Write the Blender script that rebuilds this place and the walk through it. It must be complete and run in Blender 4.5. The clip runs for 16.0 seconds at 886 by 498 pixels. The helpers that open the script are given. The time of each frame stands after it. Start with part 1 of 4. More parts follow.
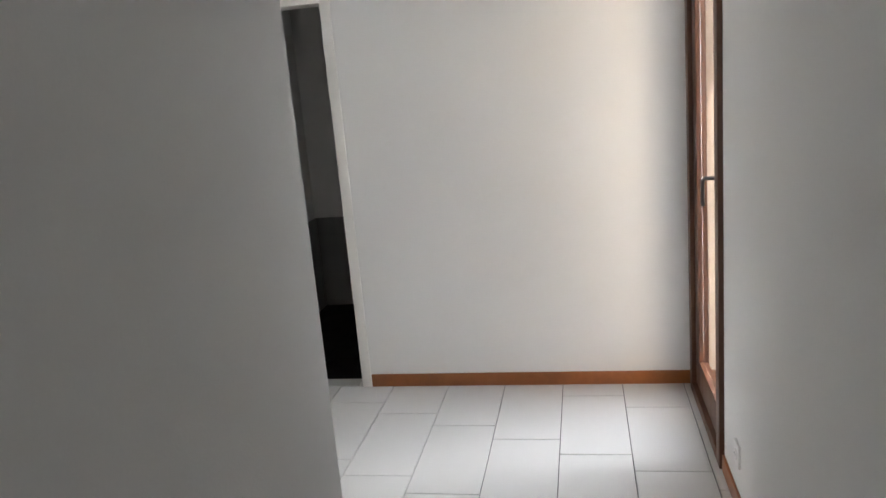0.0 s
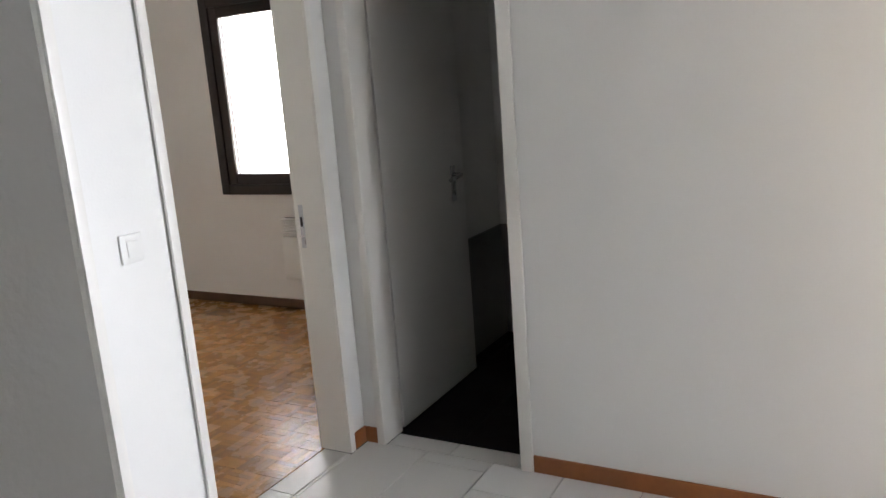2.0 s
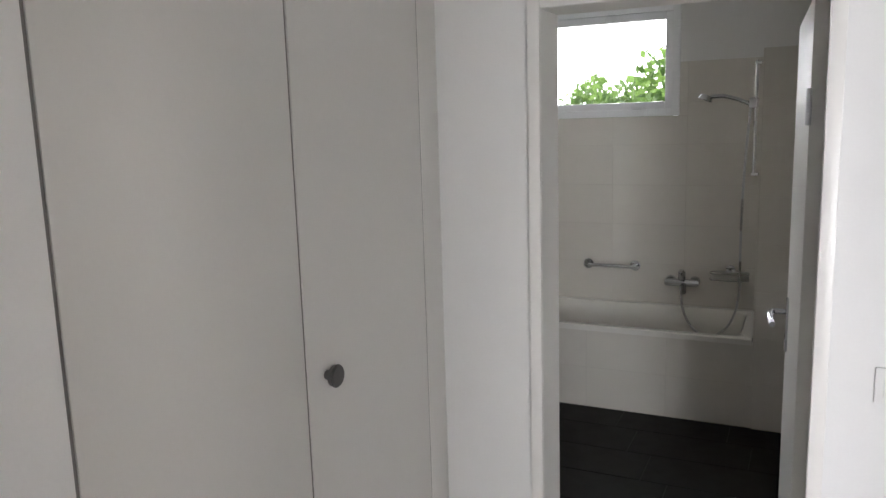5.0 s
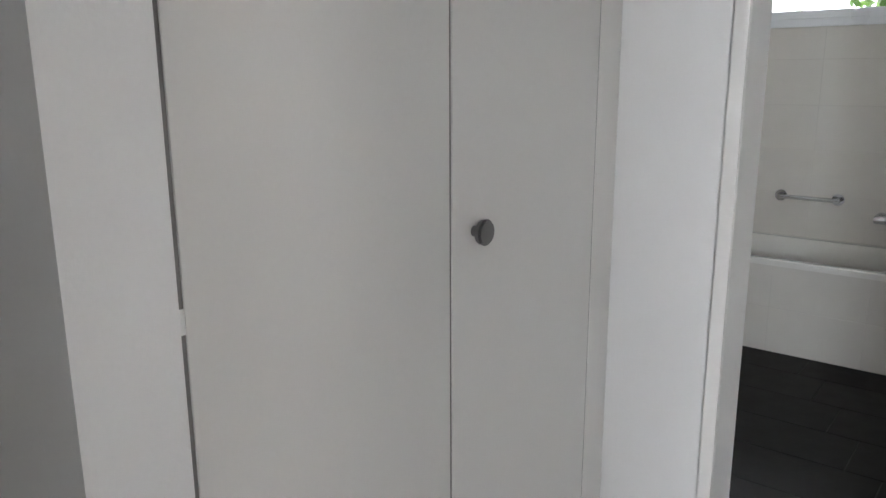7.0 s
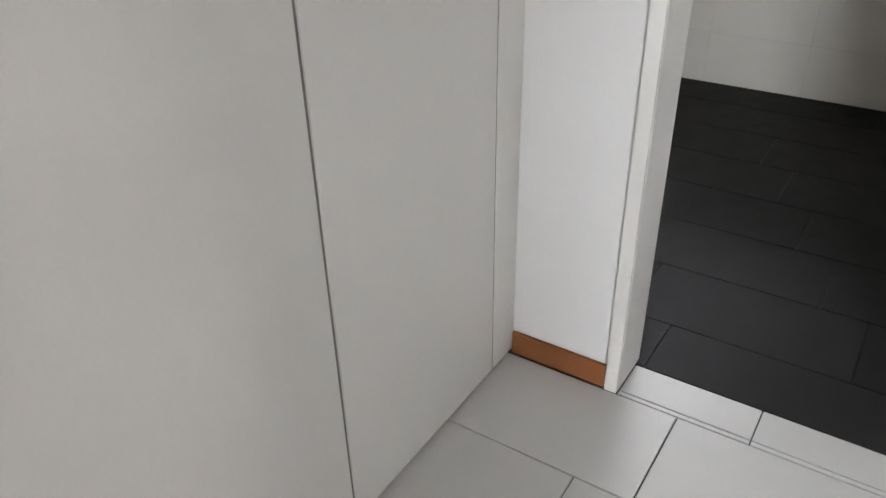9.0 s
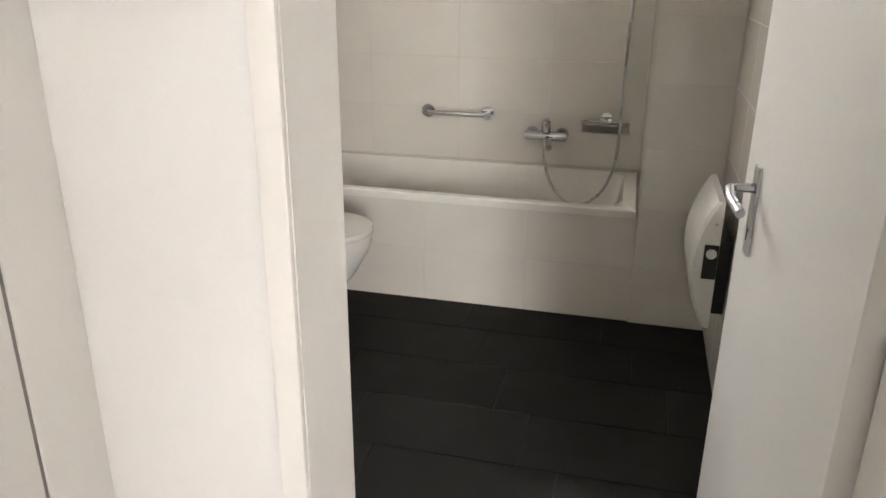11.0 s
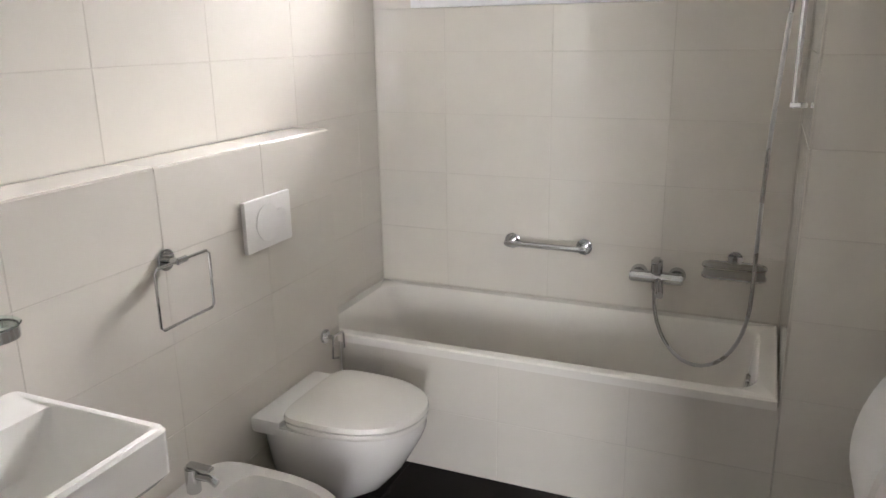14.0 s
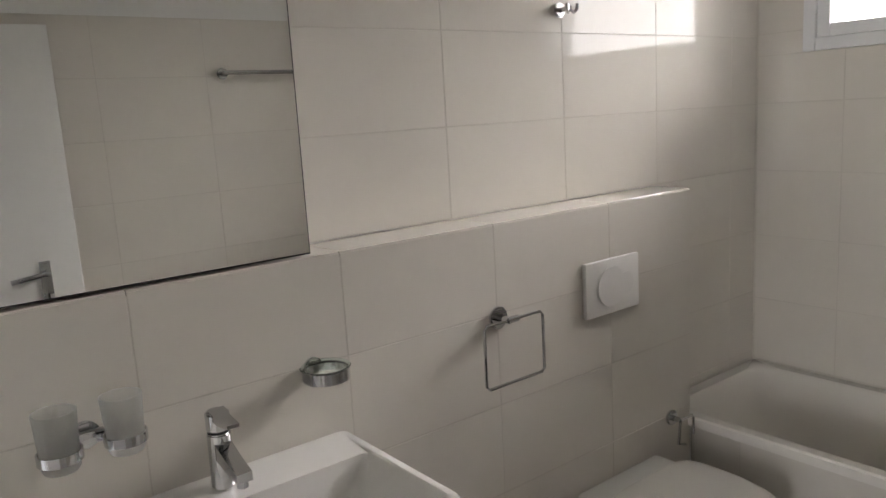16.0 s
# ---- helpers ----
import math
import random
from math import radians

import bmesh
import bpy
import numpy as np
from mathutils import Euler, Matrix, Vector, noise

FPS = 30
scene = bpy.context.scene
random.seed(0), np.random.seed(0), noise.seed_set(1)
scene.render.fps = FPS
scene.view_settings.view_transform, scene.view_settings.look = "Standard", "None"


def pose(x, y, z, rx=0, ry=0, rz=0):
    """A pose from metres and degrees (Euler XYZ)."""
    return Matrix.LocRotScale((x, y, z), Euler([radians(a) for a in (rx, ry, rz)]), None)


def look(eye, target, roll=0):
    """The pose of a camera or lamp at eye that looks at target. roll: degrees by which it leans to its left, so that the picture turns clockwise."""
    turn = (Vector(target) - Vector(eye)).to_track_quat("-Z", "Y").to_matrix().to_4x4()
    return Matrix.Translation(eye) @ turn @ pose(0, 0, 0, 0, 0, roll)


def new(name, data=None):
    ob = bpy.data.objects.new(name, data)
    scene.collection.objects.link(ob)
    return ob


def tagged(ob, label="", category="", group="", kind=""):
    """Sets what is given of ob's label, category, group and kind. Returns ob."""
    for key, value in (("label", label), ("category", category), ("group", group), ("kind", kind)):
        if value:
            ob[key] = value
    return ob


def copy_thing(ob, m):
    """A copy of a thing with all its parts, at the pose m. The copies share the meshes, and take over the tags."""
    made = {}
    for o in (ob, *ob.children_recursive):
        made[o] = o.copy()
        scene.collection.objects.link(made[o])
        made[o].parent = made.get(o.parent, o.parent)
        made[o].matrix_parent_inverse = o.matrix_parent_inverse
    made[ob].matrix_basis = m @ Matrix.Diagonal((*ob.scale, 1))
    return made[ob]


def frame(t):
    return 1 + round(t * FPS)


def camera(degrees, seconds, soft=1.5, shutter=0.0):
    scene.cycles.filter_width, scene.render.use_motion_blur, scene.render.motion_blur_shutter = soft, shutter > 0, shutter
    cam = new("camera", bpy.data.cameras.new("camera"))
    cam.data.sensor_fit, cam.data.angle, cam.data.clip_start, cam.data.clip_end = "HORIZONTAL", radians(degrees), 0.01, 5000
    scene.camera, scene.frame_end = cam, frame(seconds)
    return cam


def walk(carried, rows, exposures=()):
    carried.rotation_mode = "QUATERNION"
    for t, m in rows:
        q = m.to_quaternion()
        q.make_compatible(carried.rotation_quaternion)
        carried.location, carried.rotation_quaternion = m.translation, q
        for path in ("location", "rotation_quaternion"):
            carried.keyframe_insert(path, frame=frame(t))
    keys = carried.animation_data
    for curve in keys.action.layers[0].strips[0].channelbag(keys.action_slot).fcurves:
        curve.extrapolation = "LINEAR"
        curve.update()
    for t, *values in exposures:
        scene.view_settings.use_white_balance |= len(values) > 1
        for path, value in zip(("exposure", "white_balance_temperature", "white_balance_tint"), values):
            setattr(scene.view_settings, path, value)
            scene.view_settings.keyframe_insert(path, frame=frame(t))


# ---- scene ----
cam = camera(60.8, 16.0)
PATH = [
    (0, (1.991, -3.741, 1.596), (1.617, -1.824, 1.164), -5.0),
    (0.5, (1.987, -3.50, 1.595), (1.520, -1.617, 1.128), -5.7),
    (1, (1.992, -3.118, 1.47), (1.402, -1.251, 1.066), -4.4),
    (1.5, (1.913, -2.806, 1.462), (1.173, -0.992, 1.06), -4.5),
    (2, (1.87, -2.535, 1.493), (0.921, -0.823, 1.083), -4.3),
    (2.5, (1.896, -2.213, 1.515), (0.578, -0.763, 1.117), -4.7),
    (3, (1.891, -1.977, 1.485), (0.182, -1.006, 1.114), -4.4),
    (3.5, (1.869, -1.747, 1.513), (-0.005, -1.148, 1.154), -4.2),
    (4, (1.861, -1.501, 1.518), (-0.088, -1.229, 1.162), -3.9),
    (4.5, (1.951, -1.323, 1.586), (0.007, -1.658, 1.26), -2.2),
    (5, (1.95, -1.262, 1.734), (0.174, -2.123, 1.408), -1.7),
    (5.2, (1.922, -1.282, 1.774), (0.2, -2.252, 1.473), -1.4),
    (7.5, (1.765, -1.377, 1.377), (0.318, -2.635, 0.81), -0.9),
    (8, (1.748, -1.398, 1.301), (0.397, -2.619, 0.473), -1.6),
    (8.5, (1.669, -1.382, 1.285), (0.366, -2.539, 0.303), -2.7),
    (9, (1.447, -1.46, 1.334), (0.037, -2.41, 0.281), -1.4),
    (9.5, (1.236, -1.392, 1.366), (-0.26, -2.228, 0.335), -3.3),
    (10, (1.057, -1.489, 1.387), (-0.581, -2.107, 0.421), -0.2),
    (10.2, (0.987, -1.51, 1.403), (-0.711, -2.058, 0.498), -0.1),
    (12.5, (0.411, -1.566, 1.577), (-1.444, -2.002, 0.972), 0.2),
    (13, (0.298, -1.588, 1.582), (-1.554, -2.02, 0.963), 0.2),
    (13.5, (0.133, -1.624, 1.618), (-1.713, -2.094, 1.009), 0.0),
    (14, (-0.009, -1.608, 1.633), (-1.778, -2.367, 1.088), -0.9),
    (14.5, (-0.131, -1.574, 1.618), (-1.692, -2.733, 1.148), -2.3),
    (15, (-0.167, -1.598, 1.615), (-1.607, -2.919, 1.186), -2.7),
    (15.5, (-0.213, -1.614, 1.614), (-1.517, -3.084, 1.241), -3.1),
    (16, (-0.223, -1.619, 1.603), (-1.425, -3.177, 1.248), -3.4),
]
walk(cam, [(t, look(eye, target, roll)) for t, eye, target, roll in PATH],
     exposures=[(0, 1.85, 6300, 12), (1, 2.25, 6300, 12), (1.5, 2.15, 6350, 12), (2, 1.6, 6350, 12), (2.5, 1.5, 6550, 14), (3, 1.75, 6700, 14), (3.5, 1.75, 6700, 14), (4, 1.75, 6700, 14), (5, 1.35, 6500, 14), (8, 1.65, 6200, 12),
                (9, 1.8, 6400, 13), (10, 2.15, 7300, 15), (12.5, 2.5, 6700, 15), (13.5, 2.6, 6600, 16), (14.5, 1.95, 6900, 17), (15, 1.8, 6950, 17), (16, 1.4, 6950, 17)])

# ---- world, sun, large lights ----
world = bpy.data.worlds.new("world")
scene.world = world
world.use_nodes = True
wn = world.node_tree
sky = wn.nodes.new("ShaderNodeTexSky")
sky.sky_type, sky.sun_disc = "NISHITA", False
sky.sun_elevation, sky.sun_rotation = radians(52), radians(160)
wn.links.new(sky.outputs[0], wn.nodes["Background"].inputs[0])
wn.nodes["Background"].inputs[1].default_value = 0.15

sun = new("sun", bpy.data.lights.new("sun", "SUN"))
sun.data.energy, sun.data.angle, sun.data.color = 3.5, radians(0.6), (1, 0.95, 0.87)
sun.matrix_world = look((5, -14, 20), (0, 0, 0))


def area(name, eye, target, w, h, power, color):
    ob = new(name, bpy.data.lights.new(name, "AREA"))
    ob.data.shape, ob.data.size, ob.data.size_y = "RECTANGLE", w, h
    ob.data.energy, ob.data.color = power, color
    ob.matrix_world = look(eye, target)
    return ob


area("daylight_balcony_door", (3.35, -0.08, 1.45), (0.0, -1.95, 0.9), 1.0, 2.1, 22, (0.92, 0.955, 1.0))
area("daylight_yard", (6.0, 0.65, 1.6), (-2.4, -2.3, 0.7), 1.3, 2.2, 55, (0.90, 0.95, 1.0))
area("daylight_sunlit_facade", (3.45, -1.55, 1.7), (1.9, 0.0, 1.35), 0.9, 1.9, 13, (1.0, 0.78, 0.54))
area("daylight_bedroom", (-1.85, 2.02, 1.6), (-1.85, 0, 1.35), 1.8, 1.9, 40, (1.0, 0.96, 0.90))
area("daylight_bathroom", (-4.70, -2.55, 2.95), (-1.9, -2.40, 1.6), 2.7, 0.6, 60, (0.96, 0.97, 1.0))
# added fill lamp, unseen before the closed end wall, brightens the corridor's west wall
area("fill_corridor", (2.30, -5.9, 1.4), (1.4, -3.3, 1.1), 0.5, 1.8, 1.5, (0.97, 0.97, 1.0))


# ---- materials ----
def mat(name, color, rough=0.6, metal=0.0, vary=0.06, scale=3.0, fine=60.0, bump=0.1, rand=0.0, spec=0.5, coat=0.0, stretch=None):
    m = bpy.data.materials.new(name)
    m.use_nodes = True
    nt = m.node_tree
    N, L = nt.nodes, nt.links
    b = N["Principled BSDF"]
    b.inputs["Roughness"].default_value = rough
    b.inputs["Metallic"].default_value = metal
    b.inputs["Specular IOR Level"].default_value = spec
    b.inputs["Coat Weight"].default_value = coat
    tc = N.new("ShaderNodeTexCoord")
    mp = N.new("ShaderNodeMapping")
    if stretch:
        mp.inputs["Scale"].default_value = stretch
    L.new(tc.outputs["Object"], mp.inputs[0])
    big, small = N.new("ShaderNodeTexNoise"), N.new("ShaderNodeTexNoise")
    big.inputs["Scale"].default_value, small.inputs["Scale"].default_value = scale, fine
    big.inputs["Detail"].default_value, small.inputs["Detail"].default_value = 4, 3
    L.new(mp.outputs[0], big.inputs[0]), L.new(mp.outputs[0], small.inputs[0])
    add = N.new("ShaderNodeMath")
    add.operation = "MULTIPLY_ADD"
    L.new(small.outputs[0], add.inputs[0])
    add.inputs[1].default_value = 0.4
    L.new(big.outputs[0], add.inputs[2])
    last = add.outputs[0]
    if rand:
        oi = N.new("ShaderNodeObjectInfo")
        r = N.new("ShaderNodeMath")
        r.operation = "MULTIPLY_ADD"
        r.inputs[1].default_value = rand
        L.new(oi.outputs["Random"], r.inputs[0]), L.new(last, r.inputs[2])
        last = r.outputs[0]
    mr = N.new("ShaderNodeMapRange")
    mr.inputs["From Min"].default_value, mr.inputs["From Max"].default_value = 0.35, 1.05 + rand
    mr.inputs["To Min"].default_value, mr.inputs["To Max"].default_value = 1 - vary, 1 + vary
    L.new(last, mr.inputs[0])
    mul = N.new("ShaderNodeVectorMath")
    mul.operation = "SCALE"
    mul.inputs[0].default_value = color
    L.new(mr.outputs[0], mul.inputs["Scale"])
    L.new(mul.outputs[0], b.inputs["Base Color"])
    rr = N.new("ShaderNodeMapRange")
    rr.inputs["From Min"].default_value, rr.inputs["From Max"].default_value = 0.3, 0.7
    rr.inputs["To Min"].default_value, rr.inputs["To Max"].default_value = max(rough - 0.04, 0.02), min(rough + 0.06, 1)
    L.new(big.outputs[0], rr.inputs[0]), L.new(rr.outputs[0], b.inputs["Roughness"])
    if bump:
        bp = N.new("ShaderNodeBump")
        bp.inputs["Strength"].default_value, bp.inputs["Distance"].default_value = bump, 0.002
        L.new(small.outputs[0], bp.inputs["Height"]), L.new(bp.outputs[0], b.inputs["Normal"])
    return m


def glass_mat(name, tint, rough):
    m = bpy.data.materials.new(name)
    m.use_nodes = True
    b = m.node_tree.nodes["Principled BSDF"]
    b.inputs["Base Color"].default_value = (*tint, 1)
    b.inputs["Transmission Weight"].default_value = 1
    b.inputs["Roughness"].default_value, b.inputs["IOR"].default_value = rough, 1.45
    return m


PLASTER = mat("white_plaster", (0.80, 0.79, 0.765), 0.75, vary=0.03, scale=1.5, fine=140, bump=0.25)
CEILING = mat("ceiling_paint", (0.82, 0.81, 0.78), 0.85, vary=0.03, fine=150, bump=0.2)
WHITE = mat("white_door_paint", (0.78, 0.775, 0.75), 0.38, vary=0.03, scale=2, fine=90, bump=0.06)
FRAME = mat("cream_frame_paint", (0.80, 0.78, 0.735), 0.35, vary=0.03, fine=90, bump=0.06)
LAMINATE = mat("cream_laminate", (0.68, 0.66, 0.62), 0.42, vary=0.03, scale=1.2, fine=160, bump=0.05)
SKIRT = mat("varnished_wood_skirting", (0.30, 0.105, 0.030), 0.42, vary=0.25, scale=6, fine=40, bump=0.1)
DARKSKIRT = mat("dark_brown_skirting", (0.115, 0.058, 0.030), 0.45, vary=0.25, scale=6, fine=40, bump=0.1)
HALLTILE = mat("cream_floor_tile", (0.60, 0.585, 0.555), 0.33, vary=0.025, scale=1.7, fine=150, bump=0.03, rand=0.25)
HALLGROUT = mat("dark_grout", (0.10, 0.095, 0.09), 0.9, vary=0.2, fine=80)
WALLTILE = mat("ivory_wall_tile", (0.70, 0.665, 0.60), 0.03, vary=0.03, scale=2.5, fine=12, bump=0.02, rand=0.1)
WALLGROUT = mat("pale_grout", (0.60, 0.565, 0.505), 0.85, vary=0.08, fine=120)
DARKTILE = mat("anthracite_floor_tile", (0.0105, 0.0090, 0.0085), 0.55, vary=0.25, scale=8, fine=90, bump=0.12, rand=0.2, spec=0.14)
DARKGROUT = mat("grey_grout", (0.022, 0.020, 0.019), 0.9, vary=0.2)
CERAMIC = mat("white_ceramic", (0.80, 0.785, 0.75), 0.09, vary=0.015, fine=20, bump=0.0, coat=0.3)
ENAMEL = mat("white_enamel", (0.80, 0.775, 0.72), 0.11, vary=0.015, fine=20, bump=0.0, coat=0.3)
SEATPLASTIC = mat("white_seat_plastic", (0.78, 0.76, 0.71), 0.2, vary=0.02, bump=0.0)
CHROME = mat("chrome", (0.58, 0.585, 0.59), 0.07, metal=1, vary=0.03, bump=0)
STEEL = mat("brushed_steel", (0.55, 0.56, 0.58), 0.28, metal=1, vary=0.06, fine=120, bump=0.05)
DARKMETAL = mat("dark_metal_knob", (0.16, 0.155, 0.15), 0.4, metal=0.6, vary=0.1)
# dark grey that paints the shade inside the cupboard's door gaps
GAPSHADE = mat("grey_gap_shade", (0.19, 0.18, 0.165), 0.8, vary=0.1)
HOSE = mat("hose_steel", (0.50, 0.50, 0.50), 0.25, metal=1, vary=0.1, fine=300, bump=0.5)
BROWN = mat("brown_stained_wood", (0.105, 0.042, 0.020), 0.40, vary=0.3, scale=4, fine=40, bump=0.15, stretch=(6, 6, 0.6))
DARKWOOD = mat("dark_window_wood", (0.020, 0.010, 0.008), 0.35, vary=0.3, scale=4, fine=40, bump=0.1)
PVC = mat("white_pvc", (0.80, 0.81, 0.81), 0.3, vary=0.02, bump=0.02)
PLASTIC = mat("white_plastic", (0.80, 0.79, 0.76), 0.35, vary=0.02, bump=0.03)
BLACK = mat("black_plastic", (0.015, 0.015, 0.016), 0.35, vary=0.1, bump=0.05)
PARQUET = mat("oak_parquet", (0.38, 0.19, 0.058), 0.26, vary=0.55, scale=9, fine=70, bump=0.12, rand=0.9)
GLASS = glass_mat("window_glass", (1, 1, 1), 0.0)
FROST = glass_mat("frosted_glass", (0.93, 0.95, 0.94), 0.45)
SMOKE = glass_mat("smoky_plastic", (0.86, 0.86, 0.82), 0.35)
CLEAR = glass_mat("pale_green_glass", (0.85, 0.95, 0.92), 0.05)
MIRROR = mat("mirror_silver", (0.86, 0.87, 0.85), 0.02, metal=1, vary=0.005, bump=0)
for link in list(MIRROR.node_tree.links):
    if link.to_socket.name == "Roughness":
        MIRROR.node_tree.links.remove(link)
MIRROR.node_tree.nodes["Principled BSDF"].inputs["Roughness"].default_value = 0.004
GROUND = mat("garden_grass", (0.07, 0.10, 0.03), 0.9, vary=0.4, scale=0.3, fine=4)
LEAF = mat("tree_leaves", (0.12, 0.19, 0.06), 0.6, vary=0.5, scale=0.8, fine=6, bump=0)
nt = LEAF.node_tree
glow = nt.nodes.new("ShaderNodeBsdfTranslucent")
glow.inputs[0].default_value = (0.22, 0.36, 0.09, 1)
blend = nt.nodes.new("ShaderNodeMixShader")
blend.inputs[0].default_value = 0.5
nt.links.new(nt.nodes["Principled BSDF"].outputs[0], blend.inputs[1])
nt.links.new(glow.outputs[0], blend.inputs[2])
nt.links.new(blend.outputs[0], nt.nodes["Material Output"].inputs["Surface"])
BARK = mat("bark", (0.10, 0.07, 0.05), 0.9, vary=0.3)
RENDERWALL = mat("peach_render", (0.62, 0.40, 0.25), 0.9, vary=0.1, scale=0.5)
REVEAL = mat("beige_reveal_render", (0.36, 0.27, 0.19), 0.9, vary=0.12, scale=4)
ROOF = mat("roof_tile_red", (0.28, 0.10, 0.06), 0.8, vary=0.2)
WCDADO = mat("grey_dado_tile", (0.26, 0.25, 0.235), 0.3, vary=0.1, rand=0.1)


# ---- mesh helpers ----
def bm_box(bm, x0, x1, y0, y1, z0, z1, bevel=0.0):
    r = bmesh.ops.create_cube(bm, size=1)
    bmesh.ops.scale(bm, vec=(x1 - x0, y1 - y0, z1 - z0), verts=r["verts"])
    bmesh.ops.translate(bm, vec=((x0 + x1) / 2, (y0 + y1) / 2, (z0 + z1) / 2), verts=r["verts"])
    if bevel:
        edges = {e for v in r["verts"] for e in v.link_edges}
        bmesh.ops.bevel(bm, geom=list(edges), offset=bevel, segments=2, affect="EDGES", profile=0.6)
    return bm


def box(x0, x1, y0, y1, z0, z1, bevel=0.0):
    return bm_box(bmesh.new(), min(x0, x1), max(x0, x1), min(y0, y1), max(y0, y1), z0, z1, bevel)


def boxes(rows, bevel=0.0):
    bm = bmesh.new()
    for r in rows:
        bm_box(bm, *r, bevel)
    return bm


def cyl(p, q, r, r2=None, seg=20, bevel=0.0):
    """A round bar from p to q."""
    bm = bmesh.new()
    p, q = Vector(p), Vector(q)
    d = q - p
    bmesh.ops.create_cone(bm, cap_ends=True, segments=seg, radius1=r, radius2=r if r2 is None else r2, depth=d.length)
    if bevel:
        rim = [e for e in bm.edges if abs(e.verts[0].co.z - e.verts[1].co.z) < 1e-6]
        bmesh.ops.bevel(bm, geom=rim, offset=bevel, segments=2, affect="EDGES")
    bmesh.ops.transform(bm, matrix=Matrix.Translation((p + q) / 2) @ d.to_track_quat("Z", "Y").to_matrix().to_4x4(), verts=bm.verts)
    return bm


def tube(points, r, seg=10, closed=False):
    """A bent round bar through points."""
    bm = bmesh.new()
    pts = [Vector(p) for p in points]
    n, rings, up = len(pts), [], None
    for i, p in enumerate(pts):
        a = pts[i - 1] if (i or closed) else p
        b = pts[(i + 1) % n] if (i < n - 1 or closed) else p
        d = (b - a).normalized()
        if up is None:
            up = d.orthogonal().normalized()
        up = (up - d * up.dot(d)).normalized()
        side = d.cross(up)
        rings.append([bm.verts.new(p + (up * math.cos(k * math.tau / seg) + side * math.sin(k * math.tau / seg)) * r) for k in range(seg)])
    for i in range(n if closed else n - 1):
        A, B = rings[i], rings[(i + 1) % n]
        for k in range(seg):
            bm.faces.new((A[k], A[(k + 1) % seg], B[(k + 1) % seg], B[k]))
    if not closed:
        bm.faces.new(rings[0][::-1]), bm.faces.new(rings[-1])
    bmesh.ops.recalc_face_normals(bm, faces=bm.faces)
    return bm


def loft(rings, cap0=True, cap1=True):
    """A skin over rings of points of equal count."""
    bm = bmesh.new()
    R = [[bm.verts.new(p) for p in ring] for ring in rings]
    n = len(R[0])
    for A, B in zip(R, R[1:]):
        for k in range(n):
            bm.faces.new((A[k], A[(k + 1) % n], B[(k + 1) % n], B[k]))
    if cap0:
        bm.faces.new(R[0][::-1])
    if cap1:
        bm.faces.new(R[-1])
    bmesh.ops.recalc_face_normals(bm, faces=bm.faces)
    return bm


def mesh_of(name, bm, material, smooth=True):
    me = bpy.data.meshes.new(name)
    bm.to_mesh(me)
    bm.free()
    me.materials.append(material)
    if smooth:
        me.shade_smooth()
        me.set_sharp_from_angle(angle=radians(38))
    return me


def part(name, bm, material, parent, label=""):
    ob = new(name, mesh_of(name, bm, material))
    ob.parent = parent
    return tagged(ob, label)


def thing(name, label, category, group="", at=(0, 0, 0)):
    ob = new(name)
    ob.empty_display_size = 0.05
    ob.location = at
    return tagged(ob, label, category, group)


def rebase(ob, origin):
    """Moves the origin of a thing to its base, leaving its parts where they stand."""
    shift = Vector(origin)
    ob.location = shift
    for c in ob.children:
        c.data.transform(Matrix.Translation(-shift))
        for d in c.children:
            d.data.transform(Matrix.Translation(-shift))
    return ob


def setting(name, bm, material, label="", category=""):
    return tagged(new(name, mesh_of(name, bm, material)), label, category, kind="structure")


def lone(name, bm, material, label, category, group=""):
    return tagged(new(name, mesh_of(name, bm, material)), label, category, group)


# ---- large structure ----
H, T, DH = 2.52, 0.13, 2.03
XE, XC, YC = 2.49, 1.40, -2.21
BXW, BYN, BYS, BYP = -3.065, -1.160, -3.235, -3.08      # bathroom: west, north, south wall, front of the ledge
LEDGE, TILETOP = 1.312, 2.075
WCX0, WCX1 = 0.105, 0.760                             # door of the toilet room, in the north wall
BDY0, BDY1 = -0.895, -0.125                           # bedroom door, in the west wall
BAY0, BAY1 = -1.912, -1.222                           # bathroom door, in the west wall
RXW, RYN, RYS = -3.90, 1.65, -1.045                   # bedroom: west, north, south
WX0, WX1, WZ0, WZ1 = -2.28, -1.38, 0.85, 2.26         # bedroom window
VY0, VY1, VZ0, VZ1 = -3.045, -2.005, 1.745, 2.435       # bathroom window
EY0, EY1, EZ1 = -0.82, -0.10, 2.30                    # balcony door, in the east wall

wall_north = setting("wall_north", boxes([(-T, WCX0, 0, T, 0, H), (WCX1, XE, 0, T, 0, H), (WCX0, WCX1, 0, T, DH, H)]), PLASTER, "white plastered hall wall beside a doorway", "wall")
wall_west = setting("wall_west", boxes([(-T, 0, YC - 0.7, BAY0, 0, H), (-T, 0, BAY0, BAY1, DH, H), (-T, 0, BAY1, BDY0, 0, H),
                                        (-T, 0, BDY0, BDY1, DH, H), (-T, 0, BDY1, 0, 0, H)]), PLASTER, "white plastered hall wall with two doorways", "wall")
wall_corridor = setting("wall_corridor", box(XC - 0.145, XC, -6.1, YC, 0, H), PLASTER, "white plastered corridor wall ending at the cupboard", "wall")
